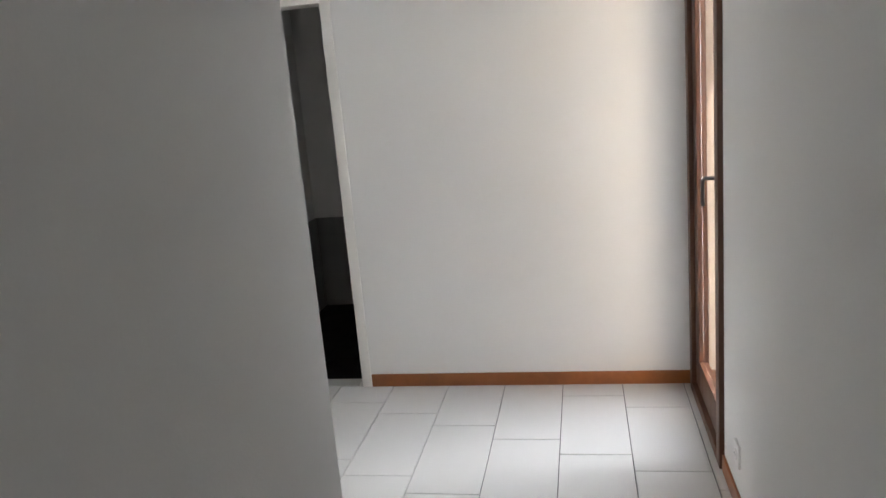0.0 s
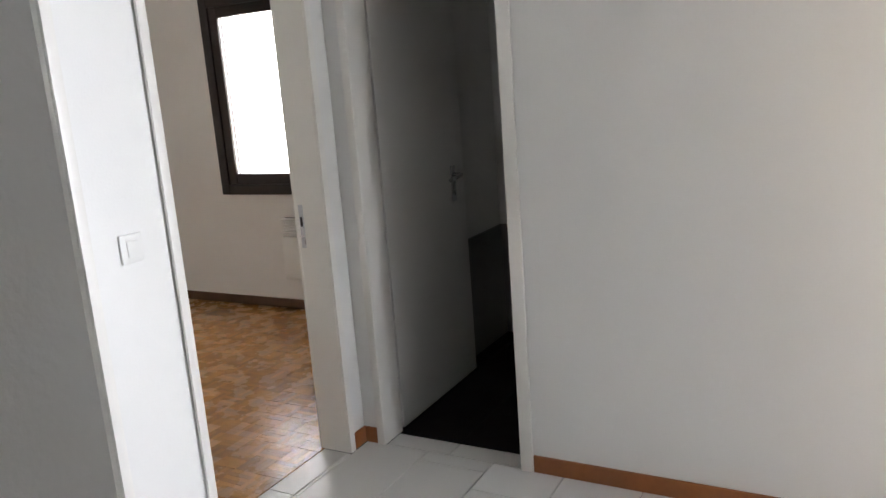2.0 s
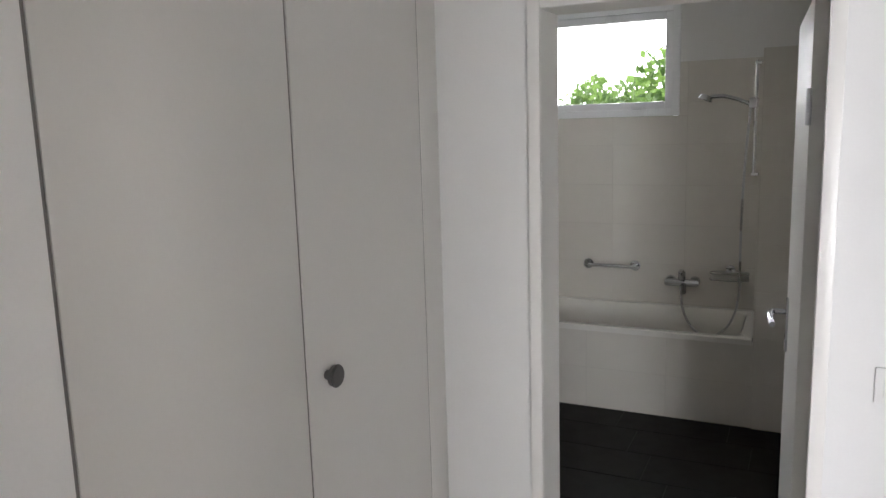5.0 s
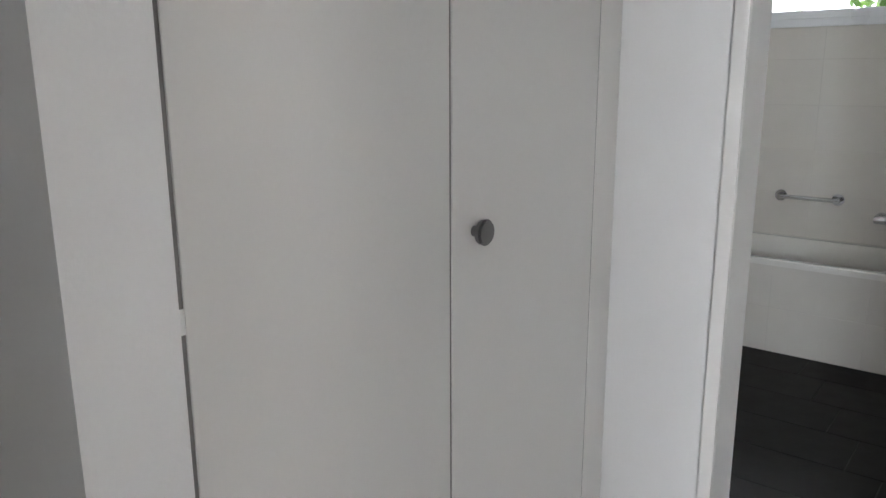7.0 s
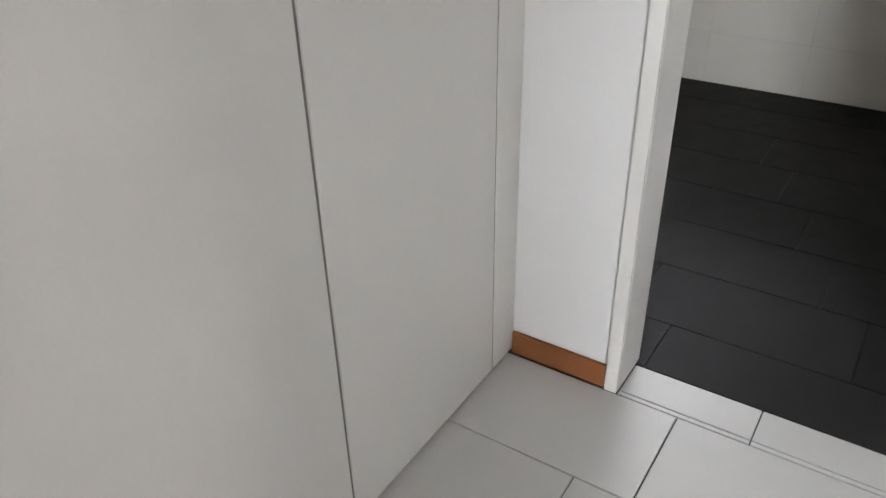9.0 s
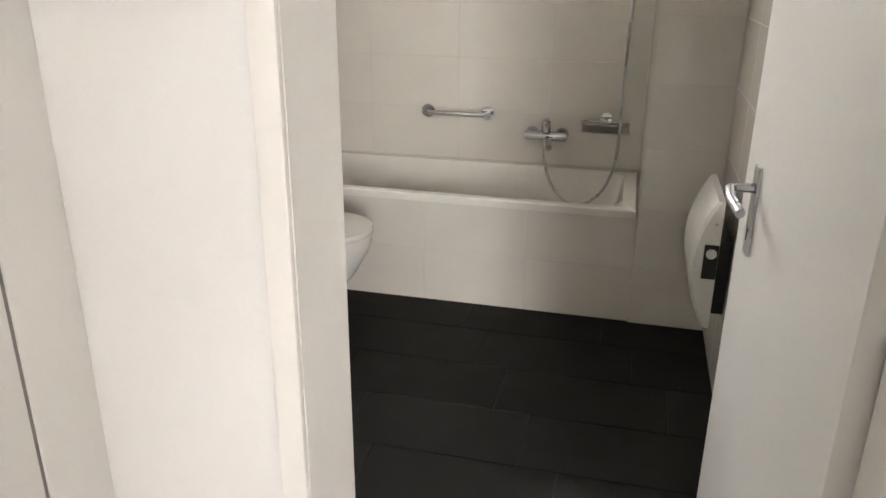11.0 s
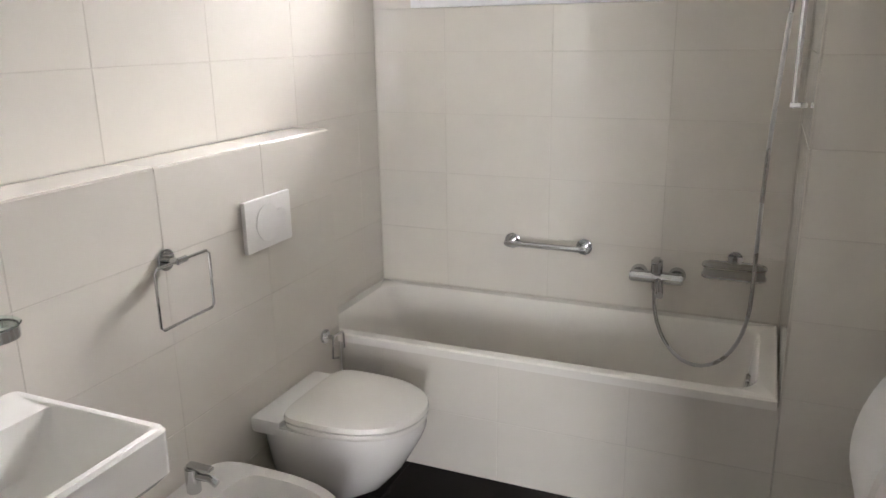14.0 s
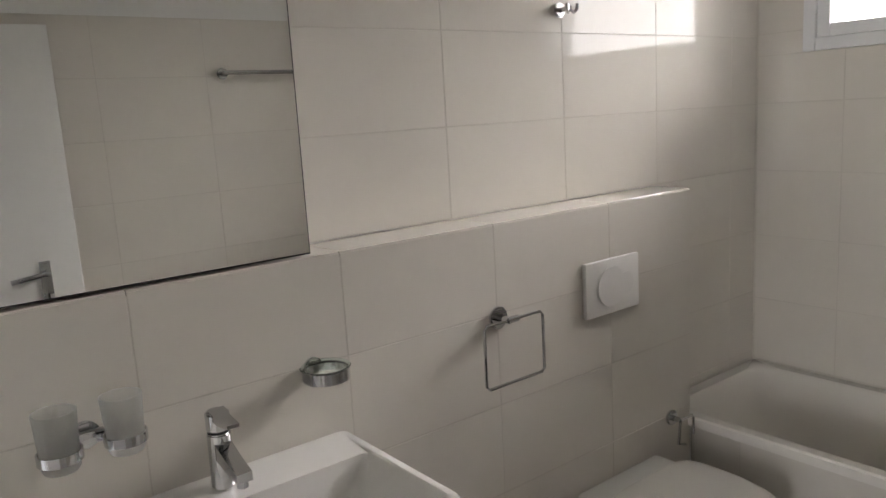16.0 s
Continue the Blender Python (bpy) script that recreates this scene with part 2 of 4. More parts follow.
wall_east = setting("wall_east", boxes([(XE, XE + 0.3, -6.1, EY0, 0, H), (XE, XE + 0.3, EY1, T, 0, H), (XE, XE + 0.3, EY0, EY1, EZ1, H),
                                        (XE, XE + 0.3, EY0, EY1, -0.2, -0.005)]), PLASTER, "white plastered wall with a glazed door", "wall")
wall_south = setting("wall_south", box(XC - 0.145, XE + 0.3, -6.25, -6.1, 0, H), PLASTER, "white plastered end wall of the corridor", "wall")
wall_cupboard_back = setting("wall_cupboard_back", box(0, XC - 0.145, YC - 0.75, YC - 0.65, 0, H), PLASTER, "wall behind the cupboard", "wall")
ceiling = setting("ceiling", boxes([(-0.02, XE + 0.3, -6.25, T, H, H + 0.2)]), CEILING, "white painted hall ceiling", "ceiling")
floor = setting("floor", boxes([(-T, XE, -6.1, 0.0, -0.2, -0.007), (WCX0, WCX1, 0.0, T - 0.02, -0.2, -0.007)]), HALLGROUT, "hall floor of cream tiles with dark joints", "floor")

# bathroom shell
bath_floor = setting("floor_bathroom", box(BXW, -T, BYS, BYN, -0.2, -0.006), DARKGROUT, "bathroom floor of matt black tiles", "floor")
bath_west = setting("wall_bathroom_west", boxes([(BXW - 0.3, BXW, BYS, VY0, 0, H), (BXW - 0.3, BXW, VY1, BYN, 0, H), (BXW - 0.3, BXW, VY0, VY1, 0, VZ0),
                                                 (BXW - 0.3, BXW, VY0, VY1, VZ1, H)]), PLASTER, "ivory tiled bathroom wall with a high window", "wall")
bath_south = setting("wall_bathroom_south", box(BXW - 0.3, -T, BYS - 0.15, BYS, 0, H), PLASTER, "ivory tiled bathroom wall above a ledge", "wall")
bath_north = setting("wall_bathroom_north", box(BXW - 0.3, -T, BYN, RYS, 0, H), PLASTER, "ivory tiled bathroom wall, plastered above", "wall")
bath_ledge = setting("wall_ledge", box(-2.385, -T, BYS, BYP + 0.0056, 0, LEDGE - 0.012), WALLGROUT, "tiled half-height wall with a ledge on top", "wall")
bath_pillar = setting("wall_pillar", box(BXW, -2.395, -1.485, BYN, 0, H), PLASTER, "tiled service shaft at the end of the bath", "wall")
bath_ceiling = setting("ceiling_bathroom", box(BXW - 0.3, -0.02, BYS - 0.15, RYS, H, H + 0.2), CEILING, "white painted bathroom ceiling", "ceiling")

# bedroom shell
bed_floor = setting("floor_bedroom", box(RXW, -T, RYS, RYN, -0.2, -0.010), mat("parquet_bed", (0.22, 0.11, 0.045), 0.6), "bedroom floor of oak mosaic parquet", "floor")
bed_west = setting("wall_bedroom_west", box(RXW - 0.15, RXW, RYS - 0.13, RYN + 0.3, 0, H), PLASTER, "white bedroom wall", "wall")
bed_north = setting("wall_bedroom_north", boxes([(RXW, WX0, RYN, RYN + 0.3, 0, H), (WX1, 0, RYN, RYN + 0.3, 0, H), (WX0, WX1, RYN, RYN + 0.3, 0, WZ0),
                                                 (WX0, WX1, RYN, RYN + 0.3, WZ1, H)]), PLASTER, "white bedroom wall with a window", "wall")
bed_south = setting("wall_bedroom_south", box(RXW, BXW - 0.3, RYS - 0.13, RYS, 0, H), PLASTER, "white bedroom wall", "wall")
bed_east = setting("wall_bedroom_east", box(-T, 0, T, RYN, 0, H), PLASTER, "wall between bedroom and toilet room", "wall")
bed_ceiling = setting("ceiling_bedroom", box(RXW - 0.15, -0.02, RYS, RYN + 0.3, H, H + 0.2), CEILING, "white painted bedroom ceiling", "ceiling")

# toilet room shell
wc_floor = setting("floor_toilet_room", box(0, 1.3, T - 0.02, 1.6, -0.2, -0.006), DARKGROUT, "toilet room floor of matt black tiles", "floor")
wc_north = setting("wall_toilet_north", box(0, 1.45, 1.58, 1.70, 0, H), PLASTER, "toilet room back wall", "wall")
wc_east = setting("wall_toilet_east", box(1.3, 1.45, T, 1.58, 0, H), PLASTER, "toilet room side wall", "wall")
wc_ceiling = setting("ceiling_toilet_room", box(-0.02, 1.45, T, 1.95, H, H + 0.2), CEILING, "white painted ceiling", "ceiling")
dado_w = setting("dado_west", box(0, 0.012, T, 1.58, 0, 0.68), WCDADO, "dark tiled dado", "wall tiles")
dado_n = setting("dado_north", box(0.012, 1.3, 1.568, 1.58, 0, 0.68), WCDADO, "dark tiled dado", "wall tiles")


# ---- skirting and door frames ----
def skirting(x0, x1, y0, y1, name="baseboard", wood=SKIRT, label="low varnished reddish-brown wooden skirting"):
    return setting(name, box(x0, x1, y0, y1, 0, 0.07, 0.003), wood, label, "skirting board")


skirting(WCX1 + 0.045, XE - 0.001, -0.012, -0.001)
skirting(0.001, 0.013, -0.088, -0.001)
skirting(0.013, WCX0 - 0.03, -0.012, -0.001)
skirting(0.001, 0.013, YC + 0.001, BAY0 - 0.028)
skirting(XE - 0.012, XE - 0.001, -6.09, EY0 - 0.06)
skirting(XC + 0.001, XC + 0.012, -6.09, YC - 0.003)
skirting(RXW + 0.001, -T - 0.001, RYN - 0.013, RYN - 0.001, wood=DARKSKIRT, label="low dark brown wooden skirting on the bedroom wall")
skirting(RXW + 0.001, RXW + 0.013, RYS + 0.002, RYN - 0.014, wood=DARKSKIRT, label="low dark brown wooden skirting on the bedroom wall")
skirting(RXW + 0.014, -T - 0.001, RYS + 0.001, RYS + 0.013, wood=DARKSKIRT, label="low dark brown wooden skirting on the bedroom wall")


def frame_in_west_wall(name, y0, y1, label):
    """Lining and narrow casings of a doorway in the west wall."""
    f = thing(name, label, "door frame")
    f["kind"] = "structure"
    part("lining", box(-T - 0.004, 0.006, y0 - 0.004, y0 + 0.008, 0, DH), FRAME, f)
    part("lining", box(-T - 0.004, 0.006, y1 - 0.008, y1 + 0.004, 0, DH), FRAME, f)
    part("lining", box(-T - 0.004, 0.006, y0, y1, DH - 0.008, DH + 0.004), FRAME, f)
    for ya, yb in ((y0 - 0.026, y0 + 0.008), (y1 - 0.008, y1 + 0.026)):
        part("casing", box(0.0065, 0.018, ya, yb, 0, DH + 0.035, 0.003), FRAME, f)
        part("casing", box(-T - 0.018, -T - 0.0045, ya, yb, 0, DH + 0.035, 0.003), FRAME, f)
    part("head_casing", box(0.0065, 0.018, y0 + 0.009, y1 - 0.009, DH - 0.008, DH + 0.035, 0.003), FRAME, f)
    part("head_casing", box(-T - 0.018, -T - 0.0045, y0 + 0.009, y1 - 0.009, DH - 0.008, DH + 0.035, 0.003), FRAME, f)
    return f


bath_frame = frame_in_west_wall("door_frame", BAY0, BAY1, "cream painted frame of the bathroom doorway")
bed_frame = frame_in_west_wall("door_frame", BDY0, BDY1, "cream painted frame of the bedroom doorway")
part("strike_plate", box(-T + 0.008, -T + 0.030, BDY1 - 0.0105, BDY1 - 0.0082, 0.90, 1.08, 0.001), STEEL, bed_frame, "steel strike plate")
part("strike_hole", box(-T + 0.013, -T + 0.024, BDY1 - 0.0112, BDY1 - 0.0106, 0.99, 1.03), BLACK, bed_frame)
wc_frame = thing("door_frame", "cream painted frame of the toilet room doorway", "door frame")
wc_frame["kind"] = "structure"
part("lining", box(WCX0 - 0.004, WCX0 + 0.008, -0.006, T + 0.004, 0, DH), FRAME, wc_frame)
part("lining", box(WCX1 - 0.008, WCX1 + 0.004, -0.006, T + 0.004, 0, DH), FRAME, wc_frame)
part("lining", box(WCX0, WCX1, -0.006, T + 0.004, DH - 0.008, DH + 0.004), FRAME, wc_frame)
part("casing", box(WCX0 - 0.028, WCX0 + 0.008, -0.018, -0.0065, 0, DH + 0.035, 0.003), FRAME, wc_frame)
part("casing", box(WCX1 - 0.008, WCX1 + 0.044, -0.018, -0.0065, 0, DH + 0.035, 0.003), FRAME, wc_frame)
part("head_casing", box(WCX0 + 0.009, WCX1 - 0.009, -0.018, -0.0065, DH - 0.008, DH + 0.035, 0.003), FRAME, wc_frame)


def lever_set(leaf, x, side, zc=1.03):
    """A long plate with a lever on one face of a leaf that runs along +x, its face at side * 0.02 in y."""
    y = side * 0.0202
    plate = part("handle_plate", box(x - 0.02, x + 0.02, min(y, y + side * 0.008), max(y, y + side * 0.008), zc - 0.085, zc + 0.095, 0.003), STEEL, leaf, "satin steel handle plate")
    ye = y + side * 0.055
    pts = [(x, y + side * 0.008, zc + 0.05), (x, ye - side * 0.012, zc + 0.05), (x - 0.012, ye, zc + 0.05), (x - 0.06, ye + side * 0.004, zc + 0.045), (x - 0.125, ye - side * 0.004, zc + 0.035)]
    part("lever", tube(pts, 0.0095, 12), STEEL, plate, "satin steel lever")
    part("keyhole", box(x - 0.004, x + 0.004, min(y + side * 0.0082, y + side * 0.009), max(y + side * 0.0082, y + side * 0.009), zc - 0.055, zc - 0.032), BLACK, plate)


def door_leaf(label, width, m):
    d = tagged(new("door_leaf"), label, "door")
    d["kind"] = "structure"
    part("panel", box(0, width, -0.02, 0.02, 0.008, DH - 0.012, 0.004), WHITE, d)
    lever_set(d, width - 0.130, 1), lever_set(d, width - 0.130, -1)
    part("latch_plate", box(width + 0.0002, width + 0.002, -0.010, 0.010, 0.93, 1.09), STEEL, d, "steel latch plate")
    for z in (0.25, 1.75):
        part("hinge", cyl((-0.006, 0.022, z - 0.045), (-0.006, 0.022, z + 0.045), 0.007, seg=12), STEEL, d, "steel hinge")
    d.matrix_basis = m
    return d


bath_leaf = door_leaf("white painted bathroom door standing open inwards", 0.745, pose(-T - 0.022, BAY1 - 0.022, 0, 0, 0, 183.2))
wc_leaf = door_leaf("white painted toilet room door standing open inwards", 0.775, pose(WCX0 - 0.012, T + 0.022, 0, 0, 0, 90.5))


# ---- hall things ----
def cupboard():
    c = thing("cupboard", "cream built-in cupboard with two tall plain doors", "cupboard")
    x1 = XC - 0.1455
    # dark strip at the foot colours in the shade of the gap
    part("plinth", box(0.002, x1, YC - 0.06, YC - 0.03, 0.0, 0.012), HALLGROUT, c, "dark strip painted as the shade under the cupboard")
    part("carcass", boxes([(0.002, x1, YC - 0.62, YC - 0.06, 0.013, 0.04), (0.002, 0.020, YC - 0.62, YC - 0.025, 0.04, H - 0.004),
                           (x1 - 0.018, x1, YC - 0.62, YC - 0.025, 0.04, H - 0.004), (0.021, x1 - 0.019, YC - 0.64, YC - 0.62, 0.04, H - 0.004)]), LAMINATE, c)
    part("filler", box(0.002, 0.109, YC - 0.02, YC - 0.0005, 0.012, H - 0.004, 0.001), LAMINATE, c, "cream filler strip")
    for a, b in ((0.117, 0.677), (0.686, x1 - 0.008)):
        d = part("door", box(a, b, YC - 0.02, YC, 0.014, H - 0.012, 0.0015), LAMINATE, c)
        if a < 0.5:
            k = part("knob", cyl((0.609, YC + 0.014, 1.19), (0.609, YC + 0.032, 1.19), 0.023, 0.027, 28, 0.004), DARKMETAL, d, "dark grey round knob")
        part("hinge", box(b - 0.03, b - 0.005, YC - 0.055, YC - 0.0245, 1.15, 1.20), STEEL, d)
    # dark strips set into the open gaps, their shade put in as colour
    for g in (0.113, 0.6815, x1 - 0.004):
        part("joint", box(g - 0.0039, min(g + 0.0039, x1), YC - 0.0205, YC - 0.0035, 0.016, H - 0.02), GAPSHADE, c, "dark grey strip painted as the shade in a door gap")
    part("knob_stem", cyl((0.609, YC, 1.19), (0.609, YC + 0.0145, 1.19), 0.011), DARKMETAL, c)
    part("catch", box(x1 - 0.0075, x1 - 0.0005, YC - 0.015, YC - 0.001, 1.155, 1.19), PLASTIC, c, "small white catch in the joint")
    return c


cupboard()


def wall_plate(name, label, cat, w, h):
    s = tagged(new(name), label, cat)
    part("plate", box(-w / 2, w / 2, 0, 0.009, -h / 2, h / 2, 0.003), PLASTIC, s)
    return s


switch = wall_plate("light_switch", "white square plastic light switch on the wall", "light switch", 0.078, 0.086)
part("rocker", box(-0.020, 0.020, 0.0092, 0.014, -0.026, 0.022, 0.002), PLASTIC, switch)
part("label_strip", box(-0.020, 0.020, 0.0092, 0.011, 0.024, 0.031, 0.0005), PLASTIC, switch)
switch.matrix_basis = pose(0.0005, -1.06, 1.106, 0, 0, -90)
socket = wall_plate("wall_socket", "white plastic wall socket low on the wall", "wall socket", 0.078, 0.085)
part("insert", cyl((0, 0.0092, 0), (0, 0.013, 0), 0.022, seg=24), PLASTIC, socket)
for dx in (-0.009, 0.009):
    part("pin_hole", cyl((dx, 0.0131, 0), (dx, 0.0136, 0), 0.003, seg=10), BLACK, socket)
socket.matrix_basis = pose(XE - 0.0005, -1.145, 0.215, 0, 0, 90)
copy_thing(socket, pose(RXW + 0.0005, 0.82, 0.33, 0, 0, -90))


def balcony_door():
    d = thing("door_balcony", "brown stained wooden glazed balcony door, closed", "glazed door")
    d["kind"] = "structure"
    xa, xb = XE - 0.02, XE + 0.05
    for y0, y1 in ((EY0 - 0.05, EY0 + 0.02), (EY1 - 0.02, EY1 + 0.05)):
        part("jamb", box(xa, xb, y0, y1, 0, EZ1 + 0.05, 0.004), BROWN, d)
    part("head", box(xa, xb, EY0 + 0.021, EY1 - 0.021, EZ1 - 0.02, EZ1 + 0.05, 0.004), BROWN, d)
    part("threshold", box(xa, XE + 0.28, EY0 + 0.021, EY1 - 0.021, 0.0, 0.05, 0.004), BROWN, d)
    sa, sb = XE + 0.0, XE + 0.055
    y0, y1 = EY0 + 0.024, EY1 - 0.024
    part("stile", box(sa, sb, y0, y0 + 0.10, 0.055, EZ1 - 0.024, 0.005), BROWN, d)
    part("stile", box(sa, sb, y1 - 0.10, y1, 0.055, EZ1 - 0.024, 0.005), BROWN, d)
    part("rail", box(sa, sb, y0 + 0.1005, y1 - 0.1005, 0.055, 0.20, 0.005), BROWN, d)
    part("rail", box(sa, sb, y0 + 0.1005, y1 - 0.1005, EZ1 - 0.12, EZ1 - 0.024, 0.005), BROWN, d)
    g = part("pane", box(sa + 0.02, sa + 0.03, y0 + 0.101, y1 - 0.101, 0.2005, EZ1 - 0.1205), GLASS, d, "clear glass pane")
    g.visible_shadow = False
    yh = y0 + 0.05
    p = part("handle_plate", box(sa - 0.008, sa - 0.0005, yh - 0.015, yh + 0.015, 1.06, 1.20, 0.002), DARKMETAL, d)
    part("lever", tube([(sa - 0.008, yh, 1.15), (sa - 0.045, yh, 1.15), (sa - 0.053, yh, 1.142), (sa - 0.055, yh, 1.10), (sa - 0.053, yh, 1.045)], 0.008), DARKMETAL, p)


balcony_door()
setting("balcony_reveal", box(XE + 0.06, XE + 0.3, EY1 - 0.004, EY1 - 0.0002, 0.051, EZ1 - 0.001), REVEAL, "beige rendered reveal of the balcony door", "wall")


# ---- bedroom things ----
def window_unit(name, label, material, horizontal, a0, a1, z0, z1, d0, d1, fw, sw, handle=None):
    """A framed single sash. horizontal: 'x' (window in a wall along x) or 'y'; d0..d1 is its depth across the wall."""
    w = thing(name, label, "window")
    w["kind"] = "structure"

    def bx(a, b, za, zb, da, db, bev=0.004):
        return box(a, b, da, db, za, zb, bev) if horizontal == "x" else box(da, db, a, b, za, zb, bev)

    e = 0.0006
    f = part("window_frame", bx(a0, a0 + fw, z0, z1, d0, d1), material, w)
    part("window_frame", bx(a1 - fw, a1, z0, z1, d0, d1), material, w)
    part("window_frame", bx(a0 + fw + e, a1 - fw - e, z0, z0 + fw, d0, d1), material, w)
    part("window_frame", bx(a0 + fw + e, a1 - fw - e, z1 - fw, z1, d0, d1), material, w)
    s0, s1, t0, t1 = a0 + fw + e, a1 - fw - e, z0 + fw + e, z1 - fw - e
    inn = 0.012 if d1 > d0 else -0.012
    da, db = d0 + inn, d1 - inn
    part("sash", bx(s0, s0 + sw, t0, t1, da, db), material, w)
    part("sash", bx(s1 - sw, s1, t0, t1, da, db), material, w)
    part("sash", bx(s0 + sw + e, s1 - sw - e, t0, t0 + sw, da, db), material, w)
    part("sash", bx(s0 + sw + e, s1 - sw - e, t1 - sw, t1, da, db), material, w)
    mid = (d0 + d1) / 2
    g = part("pane", bx(s0 + sw + e, s1 - sw - e, t0 + sw + e, t1 - sw - e, mid - 0.004, mid + 0.004, 0), GLASS, w, "clear glass pane")
    g.visible_shadow = False
    return w


bedroom_window = window_unit("window_bedroom", "dark brown wooden bedroom window, closed", DARKWOOD, "x", WX0 + 0.001, WX1 - 0.001, WZ0 + 0.001, WZ1 - 0.001, RYN - 0.03, RYN + 0.05, 0.075, 0.075)
hp = part("handle_plate", box(WX1 - 0.13, WX1 - 0.105, RYN - 0.028, RYN - 0.0185, 1.24, 1.37, 0.002), PLASTIC, bedroom_window, "white handle plate")
part("lever", tube([(WX1 - 0.1175, RYN - 0.028, 1.33), (WX1 - 0.1175, RYN - 0.065, 1.33), (WX1 - 0.1175, RYN - 0.07, 1.31), (WX1 - 0.1175, RYN - 0.07, 1.20)], 0.009), PLASTIC, hp, "white lever")
tagged(setting("window_sill", box(WX0, WX1, RYN + 0.052, RYN + 0.32, WZ0 - 0.03, WZ0 - 0.0005), PLASTER, "outer window sill", "window sill"))


def convector():
    c = thing("wall_heater", "white flat electric wall heater with a slotted grille", "heater")
    x0, x1, y1, z0, z1 = -1.70, -0.95, RYN - 0.03, 0.25, 0.69
    part("body", box(x0, x1, y1 - 0.075, y1, z0, z1 - 0.13, 0.012), PLASTIC, c)
    part("back", box(x0, x1, y1 - 0.015, y1 - 0.001, z1 - 0.128, z1, 0.003), BLACK, c)
    for k in range(7):
        z = z1 - 0.122 + k * 0.018
        part("slat", box(x0, x1, y1 - 0.072, y1 - 0.016, z, z + 0.009, 0.002), PLASTIC, c)
    part("bracket", box(x0 + 0.1, x0 + 0.15, y1 + 0.0005, RYN - 0.0005, z0 + 0.1, z1 - 0.05), STEEL, c)
    part("bracket", box(x1 - 0.15, x1 - 0.1, y1 + 0.0005, RYN - 0.0005, z0 + 0.1, z1 - 0.05), STEEL, c)


convector()

# ---- bathroom things ----
bathroom_window = window_unit("window_bathroom", "white plastic bathroom window set high, closed", PVC, "y", VY0 + 0.001, VY1 - 0.001, VZ0 + 0.001, VZ1 - 0.001, BXW - 0.055, BXW + 0.02, 0.045, 0.045)


def rounded(x0, x1, y0, y1, r, z, n=6):
    """A ring of points round a rectangle with round corners."""
    pts = []
    for cx, cy, a in ((x1 - r, y1 - r, 0), (x0 + r, y1 - r, 90), (x0 + r, y0 + r, 180), (x1 - r, y0 + r, 270)):
        for k in range(n + 1):
            t = radians(a + 90 * k / n)
            pts.append((cx + r * math.cos(t), cy + r * math.sin(t), z))
    return pts


def bathtub():
    b = thing("bathtub", "white enamelled built-in bathtub behind a tiled front", "bathtub")
    x0, x1, y0, y1, z = BXW + 0.010, -2.372, BYS + 0.010, -1.496, 0.522
    rings = [rounded(x0, x1, y0, y1, 0.004, z - 0.035), rounded(x0, x1, y0, y1, 0.008, z - 0.006), rounded(x0 + 0.006, x1 - 0.006, y0 + 0.006, y1 - 0.006, 0.01, z),
             rounded(x0 + 0.045, x1 - 0.045, y0 + 0.05, y1 - 0.06, 0.10, z - 0.001), rounded(x0 + 0.055, x1 - 0.055, y0 + 0.062, y1 - 0.07, 0.10, z - 0.012),
             rounded(x0 + 0.07, x1 - 0.07, y0 + 0.11, y1 - 0.085, 0.12, z - 0.12), rounded(x0 + 0.09, x1 - 0.09, y0 + 0.22, y1 - 0.11, 0.13, z - 0.30),
             rounded(x0 + 0.13, x1 - 0.13, y0 + 0.32, y1 - 0.16, 0.12, z - 0.385), rounded(x0 + 0.2, x1 - 0.2, y0 + 0.45, y1 - 0.25, 0.08, z - 0.40)]
    part("basin", loft(rings, cap0=False), ENAMEL, b)
    part("overflow", cyl((-2.70, y1 - 0.0860, z - 0.10), (-2.70, y1 - 0.100, z - 0.098), 0.032, seg=24, bevel=0.004), CHROME, b, "chrome overflow cap")
    part("drain", cyl((-2.75, -2.0, z - 0.40), (-2.75, -2.0, z - 0.392), 0.03, seg=20), CHROME, b, "chrome drain")


bathtub()
front = setting("wall_bath_front", box(-2.48, -2.4005, -3.079, -1.4862, 0, 0.486), WALLGROUT, "tiled front of the bath", "wall")


def oval(cx, cy, a, front, back, z, n=40, power=2.4):
    """A toilet-like outline: round towards +y (front), squarer towards -y (back)."""
    pts = []
    for k in range(n):
        t = math.tau * k / n
        c, s = math.cos(t), math.sin(t)
        p = 2.2 if s > 0 else 5.0
        x = a * math.copysign(abs(c) ** (2 / p), c)
        y = (front if s > 0 else back) * math.copysign(abs(s) ** (2 / p), s)
        pts.append((cx + x, cy + y, z))
    return pts


